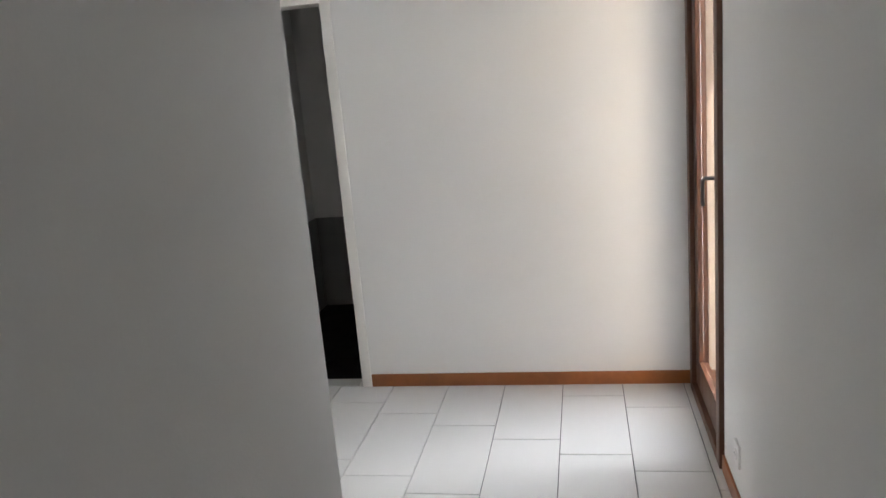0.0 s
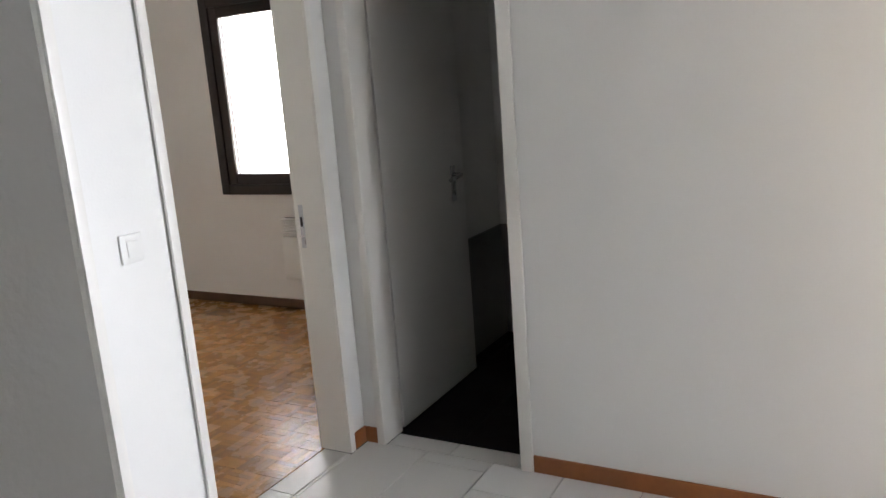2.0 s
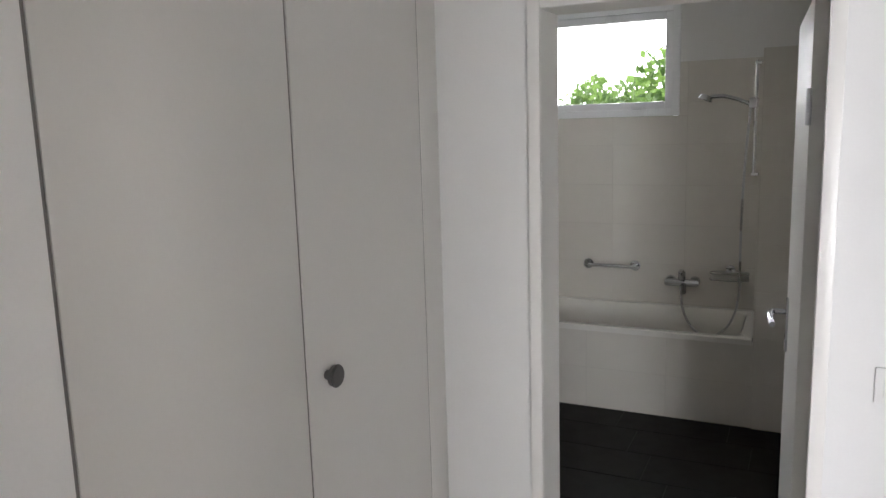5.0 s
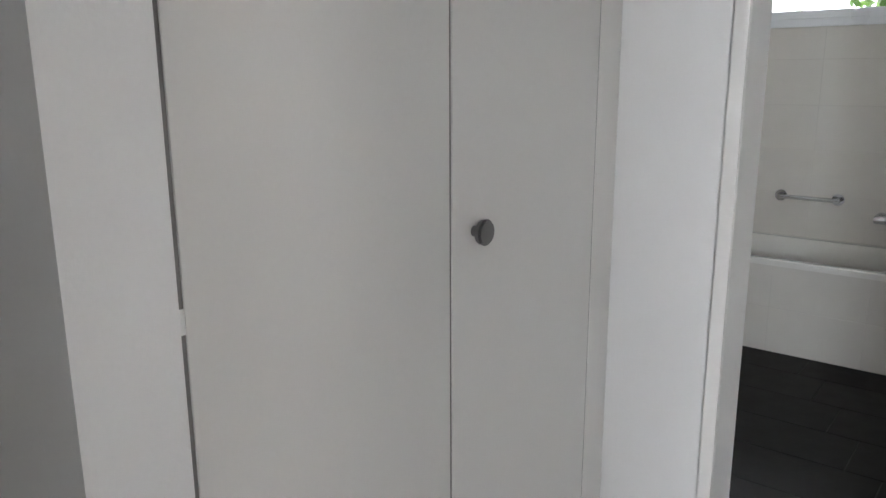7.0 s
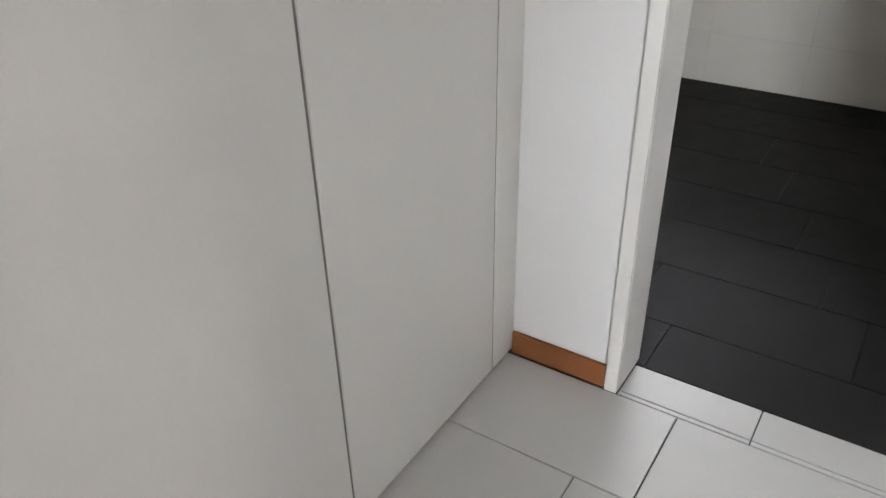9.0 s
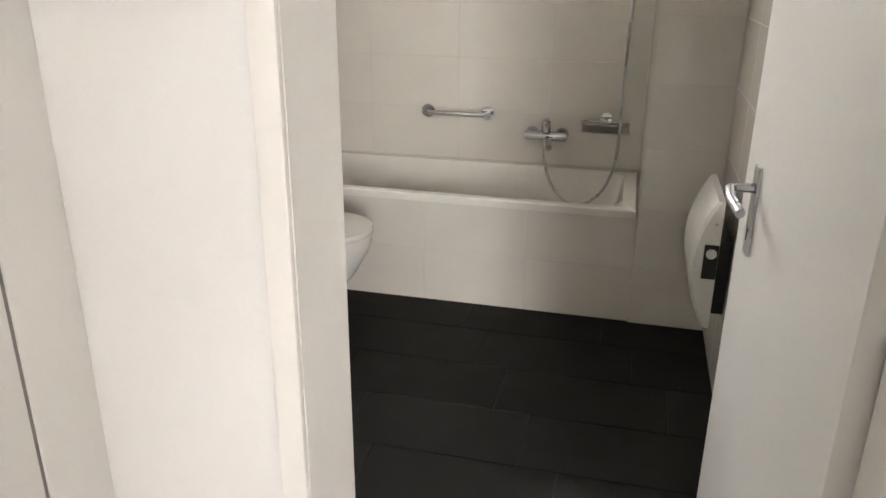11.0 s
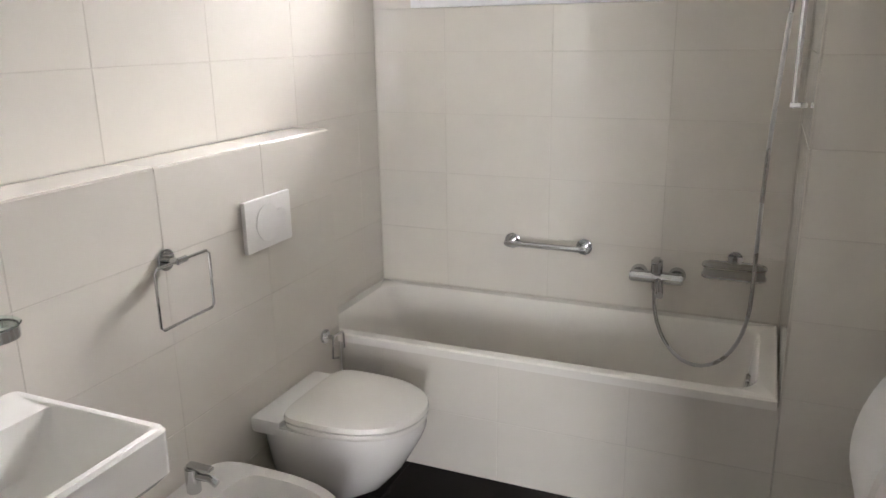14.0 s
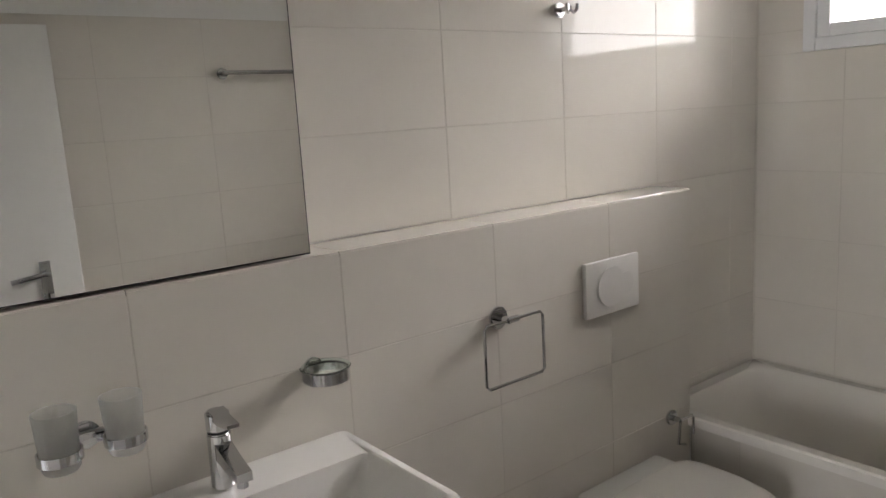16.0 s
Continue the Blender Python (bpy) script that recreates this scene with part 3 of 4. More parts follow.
def toilet():
    t = thing("toilet", "white wall-hung ceramic toilet with its lid closed", "toilet")
    cx, y, up = -1.990, BYP + 0.011, 0.042
    bowl = [oval(cx, y + 0.20, 0.085, 0.10, 0.19, 0.085), oval(cx, y + 0.21, 0.12, 0.18, 0.20, 0.14), oval(cx, y + 0.215, 0.150, 0.24, 0.205, 0.22),
            oval(cx, y + 0.22, 0.172, 0.290, 0.210, 0.315), oval(cx, y + 0.22, 0.180, 0.308, 0.212, 0.36), oval(cx, y + 0.22, 0.180, 0.308, 0.212, 0.385)]
    part("bowl", loft(bowl), CERAMIC, t)
    part("shelf", box(cx - 0.178, cx + 0.178, y, y + 0.115, 0.352, 0.405, 0.012), CERAMIC, t)
    part("seat", loft([oval(cx, y + 0.255, 0.180, 0.275, 0.150, 0.387), oval(cx, y + 0.255, 0.183, 0.278, 0.152, 0.397), oval(cx, y + 0.255, 0.180, 0.275, 0.150, 0.405)]), SEATPLASTIC, t)
    part("lid", loft([oval(cx, y + 0.255, 0.181, 0.276, 0.151, 0.4065), oval(cx, y + 0.255, 0.186, 0.281, 0.154, 0.416), oval(cx, y + 0.255, 0.182, 0.277, 0.150, 0.430),
                      oval(cx, y + 0.255, 0.160, 0.252, 0.128, 0.4375), oval(cx, y + 0.255, 0.08, 0.12, 0.06, 0.4400)]), SEATPLASTIC, t, "closed white lid")
    for c in t.children:
        c.data.transform(Matrix.Translation((cx, 0, up)) @ Matrix.Diagonal((1.09, 1, 1, 1)) @ Matrix.Translation((-cx, 0, 0)))
    for dx in (-0.08, 0.08):
        part("hinge", cyl((cx + dx - 0.02, y + 0.10, 0.454), (cx + dx + 0.02, y + 0.10, 0.454), 0.008), CHROME, t)


toilet()


def bidet():
    b = thing("bidet", "white wall-hung ceramic bidet", "bidet")
    cx, y = -1.455, BYP + 0.011
    o = y + 0.22
    rings = [oval(cx, o - 0.02, 0.085, 0.10, 0.19, 0.10), oval(cx, o, 0.125, 0.18, 0.205, 0.17), oval(cx, o, 0.160, 0.26, 0.212, 0.27), oval(cx, o, 0.178, 0.305, 0.215, 0.36),
             oval(cx, o, 0.180, 0.31, 0.216, 0.385), oval(cx, o, 0.176, 0.306, 0.214, 0.396), oval(cx, o + 0.035, 0.140, 0.235, 0.12, 0.394), oval(cx, o + 0.035, 0.130, 0.222, 0.11, 0.375),
             oval(cx, o + 0.035, 0.11, 0.18, 0.095, 0.31), oval(cx, o + 0.03, 0.06, 0.09, 0.06, 0.275)]
    part("bowl", loft(rings), CERAMIC, b)
    part("overflow_slot", box(cx - 0.016, cx + 0.016, o - 0.0765, o - 0.0735, 0.352, 0.360, 0.001), BLACK, b, "dark overflow slot")
    part("tap_body", cyl((cx, y + 0.06, 0.395), (cx, y + 0.06, 0.475), 0.021, seg=24, bevel=0.003), CHROME, b, "chrome tap")
    part("tap_spout", tube([(cx, y + 0.075, 0.45), (cx, y + 0.12, 0.452), (cx, y + 0.145, 0.440)], 0.012), CHROME, b)
    part("tap_lever", box(cx - 0.012, cx + 0.012, y + 0.05, y + 0.13, 0.4755, 0.486, 0.003), CHROME, b)


bidet()


def washbasin():
    w = thing("washbasin", "white rectangular ceramic washbasin on the wall", "washbasin")
    x0, x1, y0, y1, z = -1.030, -0.395, BYP + 0.011, -2.640, 0.900
    def ring(i, zz, r=0.02, back=0.0):
        return rounded(x0 + i, x1 - i, y0 + back, y1 - i, max(r - i * 0.2, 0.004), zz)
    rings = [ring(0.10, z - 0.16, 0.04), ring(0.02, z - 0.12), ring(0.002, z - 0.10), ring(0, z - 0.008, 0.022), ring(0.006, z, 0.02),
             rounded(x0 + 0.02, x1 - 0.02, y0 + 0.012, y1 - 0.02, 0.012, z), rounded(x0 + 0.026, x1 - 0.026, y0 + 0.125, y1 - 0.026, 0.012, z - 0.006),
             rounded(x0 + 0.045, x1 - 0.045, y0 + 0.135, y1 - 0.045, 0.03, z - 0.055), rounded(x0 + 0.10, x1 - 0.10, y0 + 0.16, y1 - 0.09, 0.05, z - 0.105),
             rounded(x0 + 0.22, x1 - 0.22, y0 + 0.22, y1 - 0.16, 0.04, z - 0.115)]
    part("bowl", loft(rings), CERAMIC, w)
    part("overflow_slot", box(-0.735, -0.690, y0 + 0.1290, y0 + 0.1325, z - 0.038, z - 0.026, 0.001), BLACK, w, "dark overflow slot")
    part("drain", cyl((-0.712, -2.80, z - 0.1145), (-0.712, -2.80, z - 0.110), 0.028, seg=24), CHROME, w, "chrome drain")


washbasin()


def basin_mixer():
    m = thing("basin_mixer", "chrome single-lever mixer tap on the washbasin", "tap")
    x, y, z = -0.712, BYP + 0.070, 0.9005
    part("body", cyl((x, y, z), (x, y + 0.004, z + 0.115), 0.0235, seg=28, bevel=0.003), CHROME, m)
    part("joint", cyl((x, y + 0.004, z + 0.1152), (x, y + 0.004, z + 0.119), 0.0215, seg=28), BLACK, m)
    part("cap", cyl((x, y + 0.004, z + 0.1192), (x, y + 0.006, z + 0.158), 0.0235, seg=28, bevel=0.004), CHROME, m)
    part("lever", loft([[(x - 0.017, y + 0.0, z + 0.148), (x + 0.017, y, z + 0.148), (x + 0.017, y, z + 0.162), (x - 0.017, y, z + 0.162)],
                        [(x - 0.015, y + 0.04, z + 0.140), (x + 0.015, y + 0.04, z + 0.140), (x + 0.015, y + 0.04, z + 0.154), (x - 0.015, y + 0.04, z + 0.154)],
                        [(x - 0.012, y + 0.085, z + 0.146), (x + 0.012, y + 0.085, z + 0.146), (x + 0.012, y + 0.085, z + 0.153), (x - 0.012, y + 0.085, z + 0.153)]]), CHROME, m)
    part("spout", loft([[(x - 0.017, y + 0.012, z + 0.066), (x + 0.017, y + 0.012, z + 0.066), (x + 0.017, y + 0.012, z + 0.100), (x - 0.017, y + 0.012, z + 0.100)],
                        [(x - 0.016, y + 0.07, z + 0.052), (x + 0.016, y + 0.07, z + 0.052), (x + 0.016, y + 0.07, z + 0.078), (x - 0.016, y + 0.07, z + 0.078)],
                        [(x - 0.015, y + 0.115, z + 0.048), (x + 0.015, y + 0.115, z + 0.048), (x + 0.015, y + 0.115, z + 0.066), (x - 0.015, y + 0.115, z + 0.066)]]), CHROME, m)
    part("aerator", cyl((x, y + 0.10, z + 0.034), (x, y + 0.10, z + 0.050), 0.011, seg=18), STEEL, m)


basin_mixer()


def rose(parent, x, z, wall, out=1, r=0.024, name="wall_rose"):
    """A round wall plate on a wall whose face is at y = wall."""
    return part(name, cyl((x, wall, z), (x, wall + out * 0.012, z), r, seg=28, bevel=0.003), CHROME, parent)


FACE = BYP + 0.0105


def tumbler_holder():
    h = thing("tumbler_holder", "chrome double tumbler holder on the tiled wall", "tumbler holder")
    x, z = -0.488, 1.062
    rose(h, x, z, FACE, r=0.026)
    part("arm", box(x - 0.03, x + 0.03, FACE + 0.0125, FACE + 0.03, z - 0.012, z + 0.012, 0.004), CHROME, h)
    for dx in (-0.055, 0.055):
        c = (x + dx, FACE + 0.062)
        pts = [(c[0] + 0.038 * math.cos(a), c[1] + 0.038 * math.sin(a), 0) for a in (math.tau * k / 32 for k in range(32))]
        inner = [(c[0] + 0.0345 * math.cos(a), c[1] + 0.0345 * math.sin(a), 0) for a in (math.tau * k / 32 for k in range(32))]
        ring = [[(p[0], p[1], z - 0.012) for p in pts], [(p[0], p[1], z + 0.006) for p in pts], [(p[0], p[1], z + 0.006) for p in inner], [(p[0], p[1], z - 0.012) for p in inner], [(p[0], p[1], z - 0.012) for p in pts]]
        part("ring", loft(ring, False, False), CHROME, h)


tumbler_holder()


def tumbler(x, y):
    z = 1.032
    def c(r, zz):
        return [(x + r * math.cos(math.tau * k / 32), y + r * math.sin(math.tau * k / 32), zz) for k in range(32)]
    return lone("tumbler", loft([c(0.028, z), c(0.0315, z + 0.006), c(0.034, z + 0.06), c(0.0365, z + 0.108), c(0.0345, z + 0.108), c(0.031, z + 0.06), c(0.029, z + 0.012)]), FROST,
                "frosted glass tumbler in the chrome holder", "tumbler", "tumblers in the holder")


tumbler(-0.543, FACE + 0.062), tumbler(-0.433, FACE + 0.062)


def soap_dish():
    s = thing("soap_dish", "chrome ring with a pale glass soap dish on the wall", "soap dish")
    x, z = -0.958, 1.070
    rose(s, x, z, FACE, r=0.022)
    c = (x, FACE + 0.062)
    def ci(r, zz):
        return [(c[0] + r * math.cos(math.tau * k / 36), c[1] + r * math.sin(math.tau * k / 36), zz) for k in range(36)]
    part("ring", loft([ci(0.0505, z - 0.014), ci(0.0505, z + 0.010), ci(0.047, z + 0.010), ci(0.047, z - 0.014), ci(0.0505, z - 0.014)], False, False), CHROME, s)
    part("dish", loft([ci(0.015, z - 0.006), ci(0.043, z + 0.003), ci(0.055, z + 0.014), ci(0.053, z + 0.016), ci(0.042, z + 0.007), ci(0.014, z - 0.002)]), CLEAR, s, "pale green glass dish")


soap_dish()


def towel_ring():
    t = thing("towel_ring", "chrome rectangular towel ring on the tiled wall", "towel ring")
    x, z, y = -1.508, 1.062, FACE + 0.045
    rose(t, x, z, FACE, r=0.030)
    part("stem", cyl((x, FACE + 0.0122, z), (x, y + 0.004, z), 0.010), CHROME, t)
    part("clamp", cyl((x - 0.035, y, z), (x + 0.006, y, z), 0.009, seg=16, bevel=0.002), CHROME, t)
    a, b, c, d, q = x - 0.125, x + 0.085, z, z - 0.17, 0.010
    pts = [(a + q, y, c), (b - q, y, c), (b, y, c - q), (b, y, d + q), (b - q, y, d), (a + q, y, d), (a, y, d + q), (a, y, c - q)]
    part("loop", tube(pts, 0.0042, 8, closed=True), CHROME, t)


towel_ring()


def flush_plate():
    f = thing("flush_plate", "white plastic dual flush plate in the tiled wall", "flush plate")
    x, z = -1.968, 1.064
    part("plate", box(x - 0.121, x + 0.121, FACE - 0.002, FACE + 0.014, z - 0.083, z + 0.083, 0.004), PLASTIC, f)
    part("button", cyl((x + 0.012, FACE + 0.0142, z), (x + 0.012, FACE + 0.018, z), 0.062, seg=40, bevel=0.002), PLASTIC, f, "round flush button")
    part("button", cyl((x - 0.058, FACE + 0.0142, z), (x - 0.058, FACE + 0.0165, z), 0.034, seg=32, bevel=0.001), PLASTIC, f, "small flush button")


flush_plate()


def paper_holder():
    p = thing("toilet_paper_holder", "chrome toilet paper holder, empty", "paper holder")
    x, z, y = -2.265, 0.550, FACE + 0.04
    rose(p, x, z, FACE, r=0.027)
    part("stem", cyl((x, FACE + 0.0122, z), (x, y, z), 0.009), CHROME, p)
    part("bar", tube([(x, y, z), (x - 0.065, y, z), (x - 0.075, y, z - 0.01), (x - 0.075, y, z - 0.07)], 0.005), CHROME, p)
    part("bar", tube([(x + 0.0, y, z - 0.005), (x + 0.01, y, z - 0.08), (x - 0.03, y, z - 0.095)], 0.005), CHROME, p)


paper_holder()


def mirror():
    m = thing("wall_mirror", "large frameless wall mirror with a thin dark edge", "mirror")
    x0, x1, z0, z1 = -0.988, -0.160, 1.316, 2.12
    part("backing", box(x0 + 0.004, x1 - 0.004, BYS + 0.0105, BYP - 0.012, z0 + 0.004, z1 - 0.004), PVC, m, "white backing box")
    part("edge", box(x0, x1, BYP - 0.0115, BYP - 0.0065, z0, z1), BLACK, m, "thin black edge")
    part("glass", box(x0 + 0.004, x1 - 0.004, BYP - 0.006, BYP - 0.003, z0 + 0.004, z1 - 0.004), MIRROR, m, "silvered mirror glass")


mirror()


def hook():
    h = thing("robe_hook", "small chrome robe hook on the tiled wall", "hook")
    x, z, w = -1.945, 1.880, BYS + 0.0105
    part("wall_rose", cyl((x, w, z), (x, w + 0.010, z), 0.022, seg=24, bevel=0.003), CHROME, h)
    part("stem", cyl((x, w + 0.0102, z), (x, w + 0.045, z + 0.004), 0.007), CHROME, h)
    for dx in (-0.02, 0.02):
        part("prong", tube([(x, w + 0.04, z), (x + dx * 0.6, w + 0.05, z - 0.012), (x + dx, w + 0.055, z - 0.004), (x + dx * 1.1, w + 0.055, z + 0.012)], 0.005), CHROME, h)


hook()
WF = BXW + 0.0105


def grab_bar():
    g = thing("grab_bar", "short chrome grab bar over the bath", "grab bar")
    z, y0, y1, x = 0.768, -2.581, -2.266, WF + 0.055
    for y in (y0, y1):
        part("wall_rose", cyl((WF, y, z), (WF + 0.012, y, z), 0.034, seg=28, bevel=0.003), CHROME, g)
        part("stem", cyl((WF + 0.0122, y, z), (x + 0.012, y, z), 0.0135), CHROME, g)
    part("bar", cyl((x, y0 - 0.02, z), (x, y1 + 0.02, z), 0.0125, seg=20, bevel=0.003), CHROME, g)


grab_bar()


def bath_mixer():
    m = thing("bath_mixer", "chrome bath and shower mixer on the wall", "tap")
    z, yc, x = 0.683, -1.960, WF + 0.055
    for y in (yc - 0.075, yc + 0.075):
        part("wall_rose", cyl((WF, y, z), (WF + 0.02, y, z), 0.034, 0.026, 28), CHROME, m)
        part("stem", cyl((WF + 0.0202, y, z), (x, y, z), 0.015), CHROME, m)
    part("body", cyl((x, yc - 0.105, z), (x, yc + 0.105, z), 0.024, seg=24, bevel=0.005), CHROME, m)
    part("cartridge", cyl((x, yc, z + 0.02), (x + 0.004, yc, z + 0.075), 0.023, seg=24, bevel=0.004), CHROME, m)
    part("lever", box(x - 0.005, x + 0.09, yc - 0.012, yc + 0.012, z + 0.0755, z + 0.086, 0.003), CHROME, m)
    part("spout", tube([(x + 0.015, yc + 0.01, z - 0.01), (x + 0.06, yc + 0.02, z - 0.018), (x + 0.12, yc + 0.03, z - 0.035)], 0.016), CHROME, m)
    part("outlet", cyl((x, yc - 0.005, z - 0.05), (x, yc - 0.005, z - 0.02), 0.012), CHROME, m)


bath_mixer()
SF = -1.485 - 0.0105


def shower():
    s = thing("shower_set", "chrome hand shower on a wall rail with a long metal hose", "shower")
    x, y = -2.66, SF - 0.04
    for z in (1.405, 2.02):
        part("bracket", box(x - 0.012, x + 0.012, y - 0.012, SF - 0.0005, z - 0.008, z + 0.008, 0.003), CHROME, s)
    part("rail", cyl((x, y, 1.395), (x, y, 2.035), 0.0095, bevel=0.002), CHROME, s)
    sl = part("slider", box(x - 0.018, x + 0.018, y - 0.035, y + 0.016, 1.775, 1.83, 0.005), CHROME, s)
    part("handle", tube([(x, y - 0.03, 1.795), (x, y - 0.10, 1.825), (x, y - 0.17, 1.845), (x, y - 0.24, 1.843)], 0.0125, 14), CHROME, s)
    part("head", cyl((x, y - 0.26, 1.855), (x, y - 0.272, 1.825), 0.030, 0.044, 28, 0.004), CHROME, s)
    a, b = Vector((x, y - 0.028, 1.79)), Vector((WF + 0.055, -1.965, 0.635))
    pts = []
    for k in range(41):
        t = k / 40
        if t < 0.5:
            u = t / 0.5
            pts.append(a.lerp(Vector((-2.82, -1.60, 0.72)), u) + Vector((0, -0.012 * math.sin(u * math.pi), 0)))
        else:
            u = (t - 0.5) / 0.5 * math.pi
            yc, xc = (-1.60 - 1.965) / 2, (-2.82 + b.x) / 2
            pts.append(Vector((xc + (-2.82 - xc) * math.cos(u), yc + 0.182 * math.cos(u), 0.72 - 0.085 * (u / math.pi) - 0.31 * math.sin(u) ** 0.9)))
    part("hose", tube(pts, 0.0075, 10), HOSE, s, "flexible metal hose")


shower()


def soap_basket():
    b = thing("soap_basket", "chrome soap basket with a smoky plastic tray on the bath wall", "soap basket")
    z, yc = 0.742, -1.672
    part("wall_rose", cyl((WF, yc, z + 0.035), (WF + 0.014, yc, z + 0.035), 0.028, seg=28, bevel=0.003), CHROME, b)
    part("stem", cyl((WF + 0.0142, yc, z + 0.035), (WF + 0.03, yc, z + 0.025), 0.009), CHROME, b)
    for zz in (z - 0.02, z + 0.02):
        part("rim", tube([(p[0], p[1], zz) for p in rounded(WF + 0.012, WF + 0.115, yc - 0.115, yc + 0.115, 0.04, zz)], 0.0035, 8, closed=True), CHROME, b)
    def tray(d, zz):
        return rounded(WF + 0.016 + d, WF + 0.111 - d, yc - 0.111 + d, yc + 0.111 - d, 0.038 - d, zz)
    part("tray", loft([tray(0.006, z - 0.022), tray(0, z - 0.016), tray(0, z + 0.016), tray(0.003, z + 0.016), tray(0.004, z - 0.014), tray(0.012, z - 0.018)]), SMOKE, b, "smoky translucent plastic tray")
    part("squeegee_hook", tube([(WF + 0.11, yc + 0.07, z - 0.022), (WF + 0.115, yc + 0.07, z - 0.06), (WF + 0.125, yc + 0.07, z - 0.065)], 0.004), STEEL, b)


soap_basket()
NF = BYN - 0.0105


def towel_rail():
    t = thing("towel_rail", "chrome towel rail high on the tiled wall", "towel rail")
    z, y = 1.835, NF - 0.06
    for x in (-2.15, -1.62):
        part("wall_rose", cyl((x, NF, z), (x, NF - 0.012, z), 0.026, seg=28, bevel=0.003), CHROME, t)
        part("stem", cyl((x, NF - 0.0122, z), (x, y, z), 0.010), CHROME, t)
    part("bar", cyl((-2.18, y, z), (-1.60, y, z), 0.0095, bevel=0.002), CHROME, t)


towel_rail()


def bath_heater():
    h = thing("bathroom_heater", "white curved electric wall heater with a black control panel", "heater")
    x0, x1, z0, z1 = HX0, HX1, HZ0, HZ1
    rings = []
    for k in range(13):
        u = k / 12
        bulge = 0.03 + 0.086 * math.sin(math.pi * min(max(u * 0.92 + 0.04, 0), 1)) ** 0.8
        z = z0 + (z1 - z0) * u
        yb, yf = NF - 0.045, NF - 0.02 - bulge
        yb = max(yb, yf + 0.02)
        rings.append([(x0, yb, z), (x0, yf + 0.012, z), (x0 + 0.012, yf, z), (x1 - 0.012, yf, z), (x1, yf + 0.012, z), (x1, yb, z)])
    part("shell", loft(rings), PLASTIC, h)
    part("back_plate", box(x0 + 0.02, x1 - 0.02, NF - 0.042, NF - 0.0005, z0 + 0.05, z1 - 0.15, 0.004), BLACK, h, "black back plate")
    c = part("control_panel", box(x1 + 0.0005, x1 + 0.006, NF - 0.094, NF - 0.046, z0 + 0.19, z0 + 0.315, 0.004), BLACK, h, "black control panel")
    part("dial", cyl((x1 + 0.0062, NF - 0.070, z0 + 0.285), (x1 + 0.014, NF - 0.070, z0 + 0.285), 0.018, seg=24, bevel=0.002), PLASTIC, c, "white dial")
    part("screw", cyl((x1 + 0.0005, NF - 0.065, z1 - 0.08), (x1 + 0.003, NF - 0.065, z1 - 0.08), 0.006, seg=12), STEEL, h)


HX0, HX1, HZ0, HZ1 = -2.22, -1.84, 0.27, 0.74
bath_heater()


# ---- outside ----
ground = setting("ground", box(-400, 400, -400, 400, -3.5, -3.2), GROUND, "lawn far below the windows", "ground")


def tree(x, y, top, r, seed):
    rnd = random.Random(seed)
    t = thing("tree", "leafy green tree outside the window", "tree", "trees in the garden", (x, y, -3.2))
    part("trunk", tube([(0, 0, 0), (0.05, 0.03, top * 0.4), (0.0, 0.1, top * 0.8)], 0.14, 8), BARK, t)
    for k in range(5):
        a = k * 1.26
        part("limb", tube([(0.03, 0.05, top * 0.45), (math.cos(a) * r * 0.4, math.sin(a) * r * 0.4, top * 0.65), (math.cos(a) * r * 0.7, math.sin(a) * r * 0.7, top * 0.8)], 0.05, 6), BARK, t)
    verts, faces = [], []
    for k in range(2600):
        a, b = rnd.uniform(0, math.tau), rnd.uniform(-1, 1)
        rr = r * (0.55 + 0.45 * rnd.random()) * (1 + 0.25 * math.sin(3 * a + seed) * math.cos(4 * b))
        c = Vector((math.cos(a) * math.sqrt(1 - b * b) * rr, math.sin(a) * math.sqrt(1 - b * b) * rr, top * 0.78 + b * rr * 0.85))
        u = Vector((rnd.gauss(0, 1), rnd.gauss(0, 1), rnd.gauss(0, 1))).normalized() * 0.13
        v = u.orthogonal().normalized() * 0.08
        i = len(verts)
        verts += [c - u, c + v, c + u, c - v]
        faces.append((i, i + 1, i + 2, i + 3))
    me = bpy.data.meshes.new("crown")
    me.from_pydata(verts, [], faces)
    me.materials.append(LEAF)
    ob = new("crown", me)
    ob.parent = t


def backdrop():
    m = bpy.data.materials.new("bright_hazy_sky")
    m.use_nodes = True
    nt = m.node_tree
    em = nt.nodes.new("ShaderNodeEmission")
    em.inputs["Color"].default_value, em.inputs["Strength"].default_value = (0.93, 0.97, 1.0, 1), 3.2
    nt.links.new(em.outputs[0], nt.nodes["Material Output"].inputs["Surface"])
    setting("backdrop", box(-70, -69.5, -60, 60, -3.2, 45), m, "bright hazy sky in the distance", "sky")


backdrop()
tree(-13.5, -3.0, 6.3, 1.6, 3)
tree(-16, -5.6, 5.8, 1.5, 5)


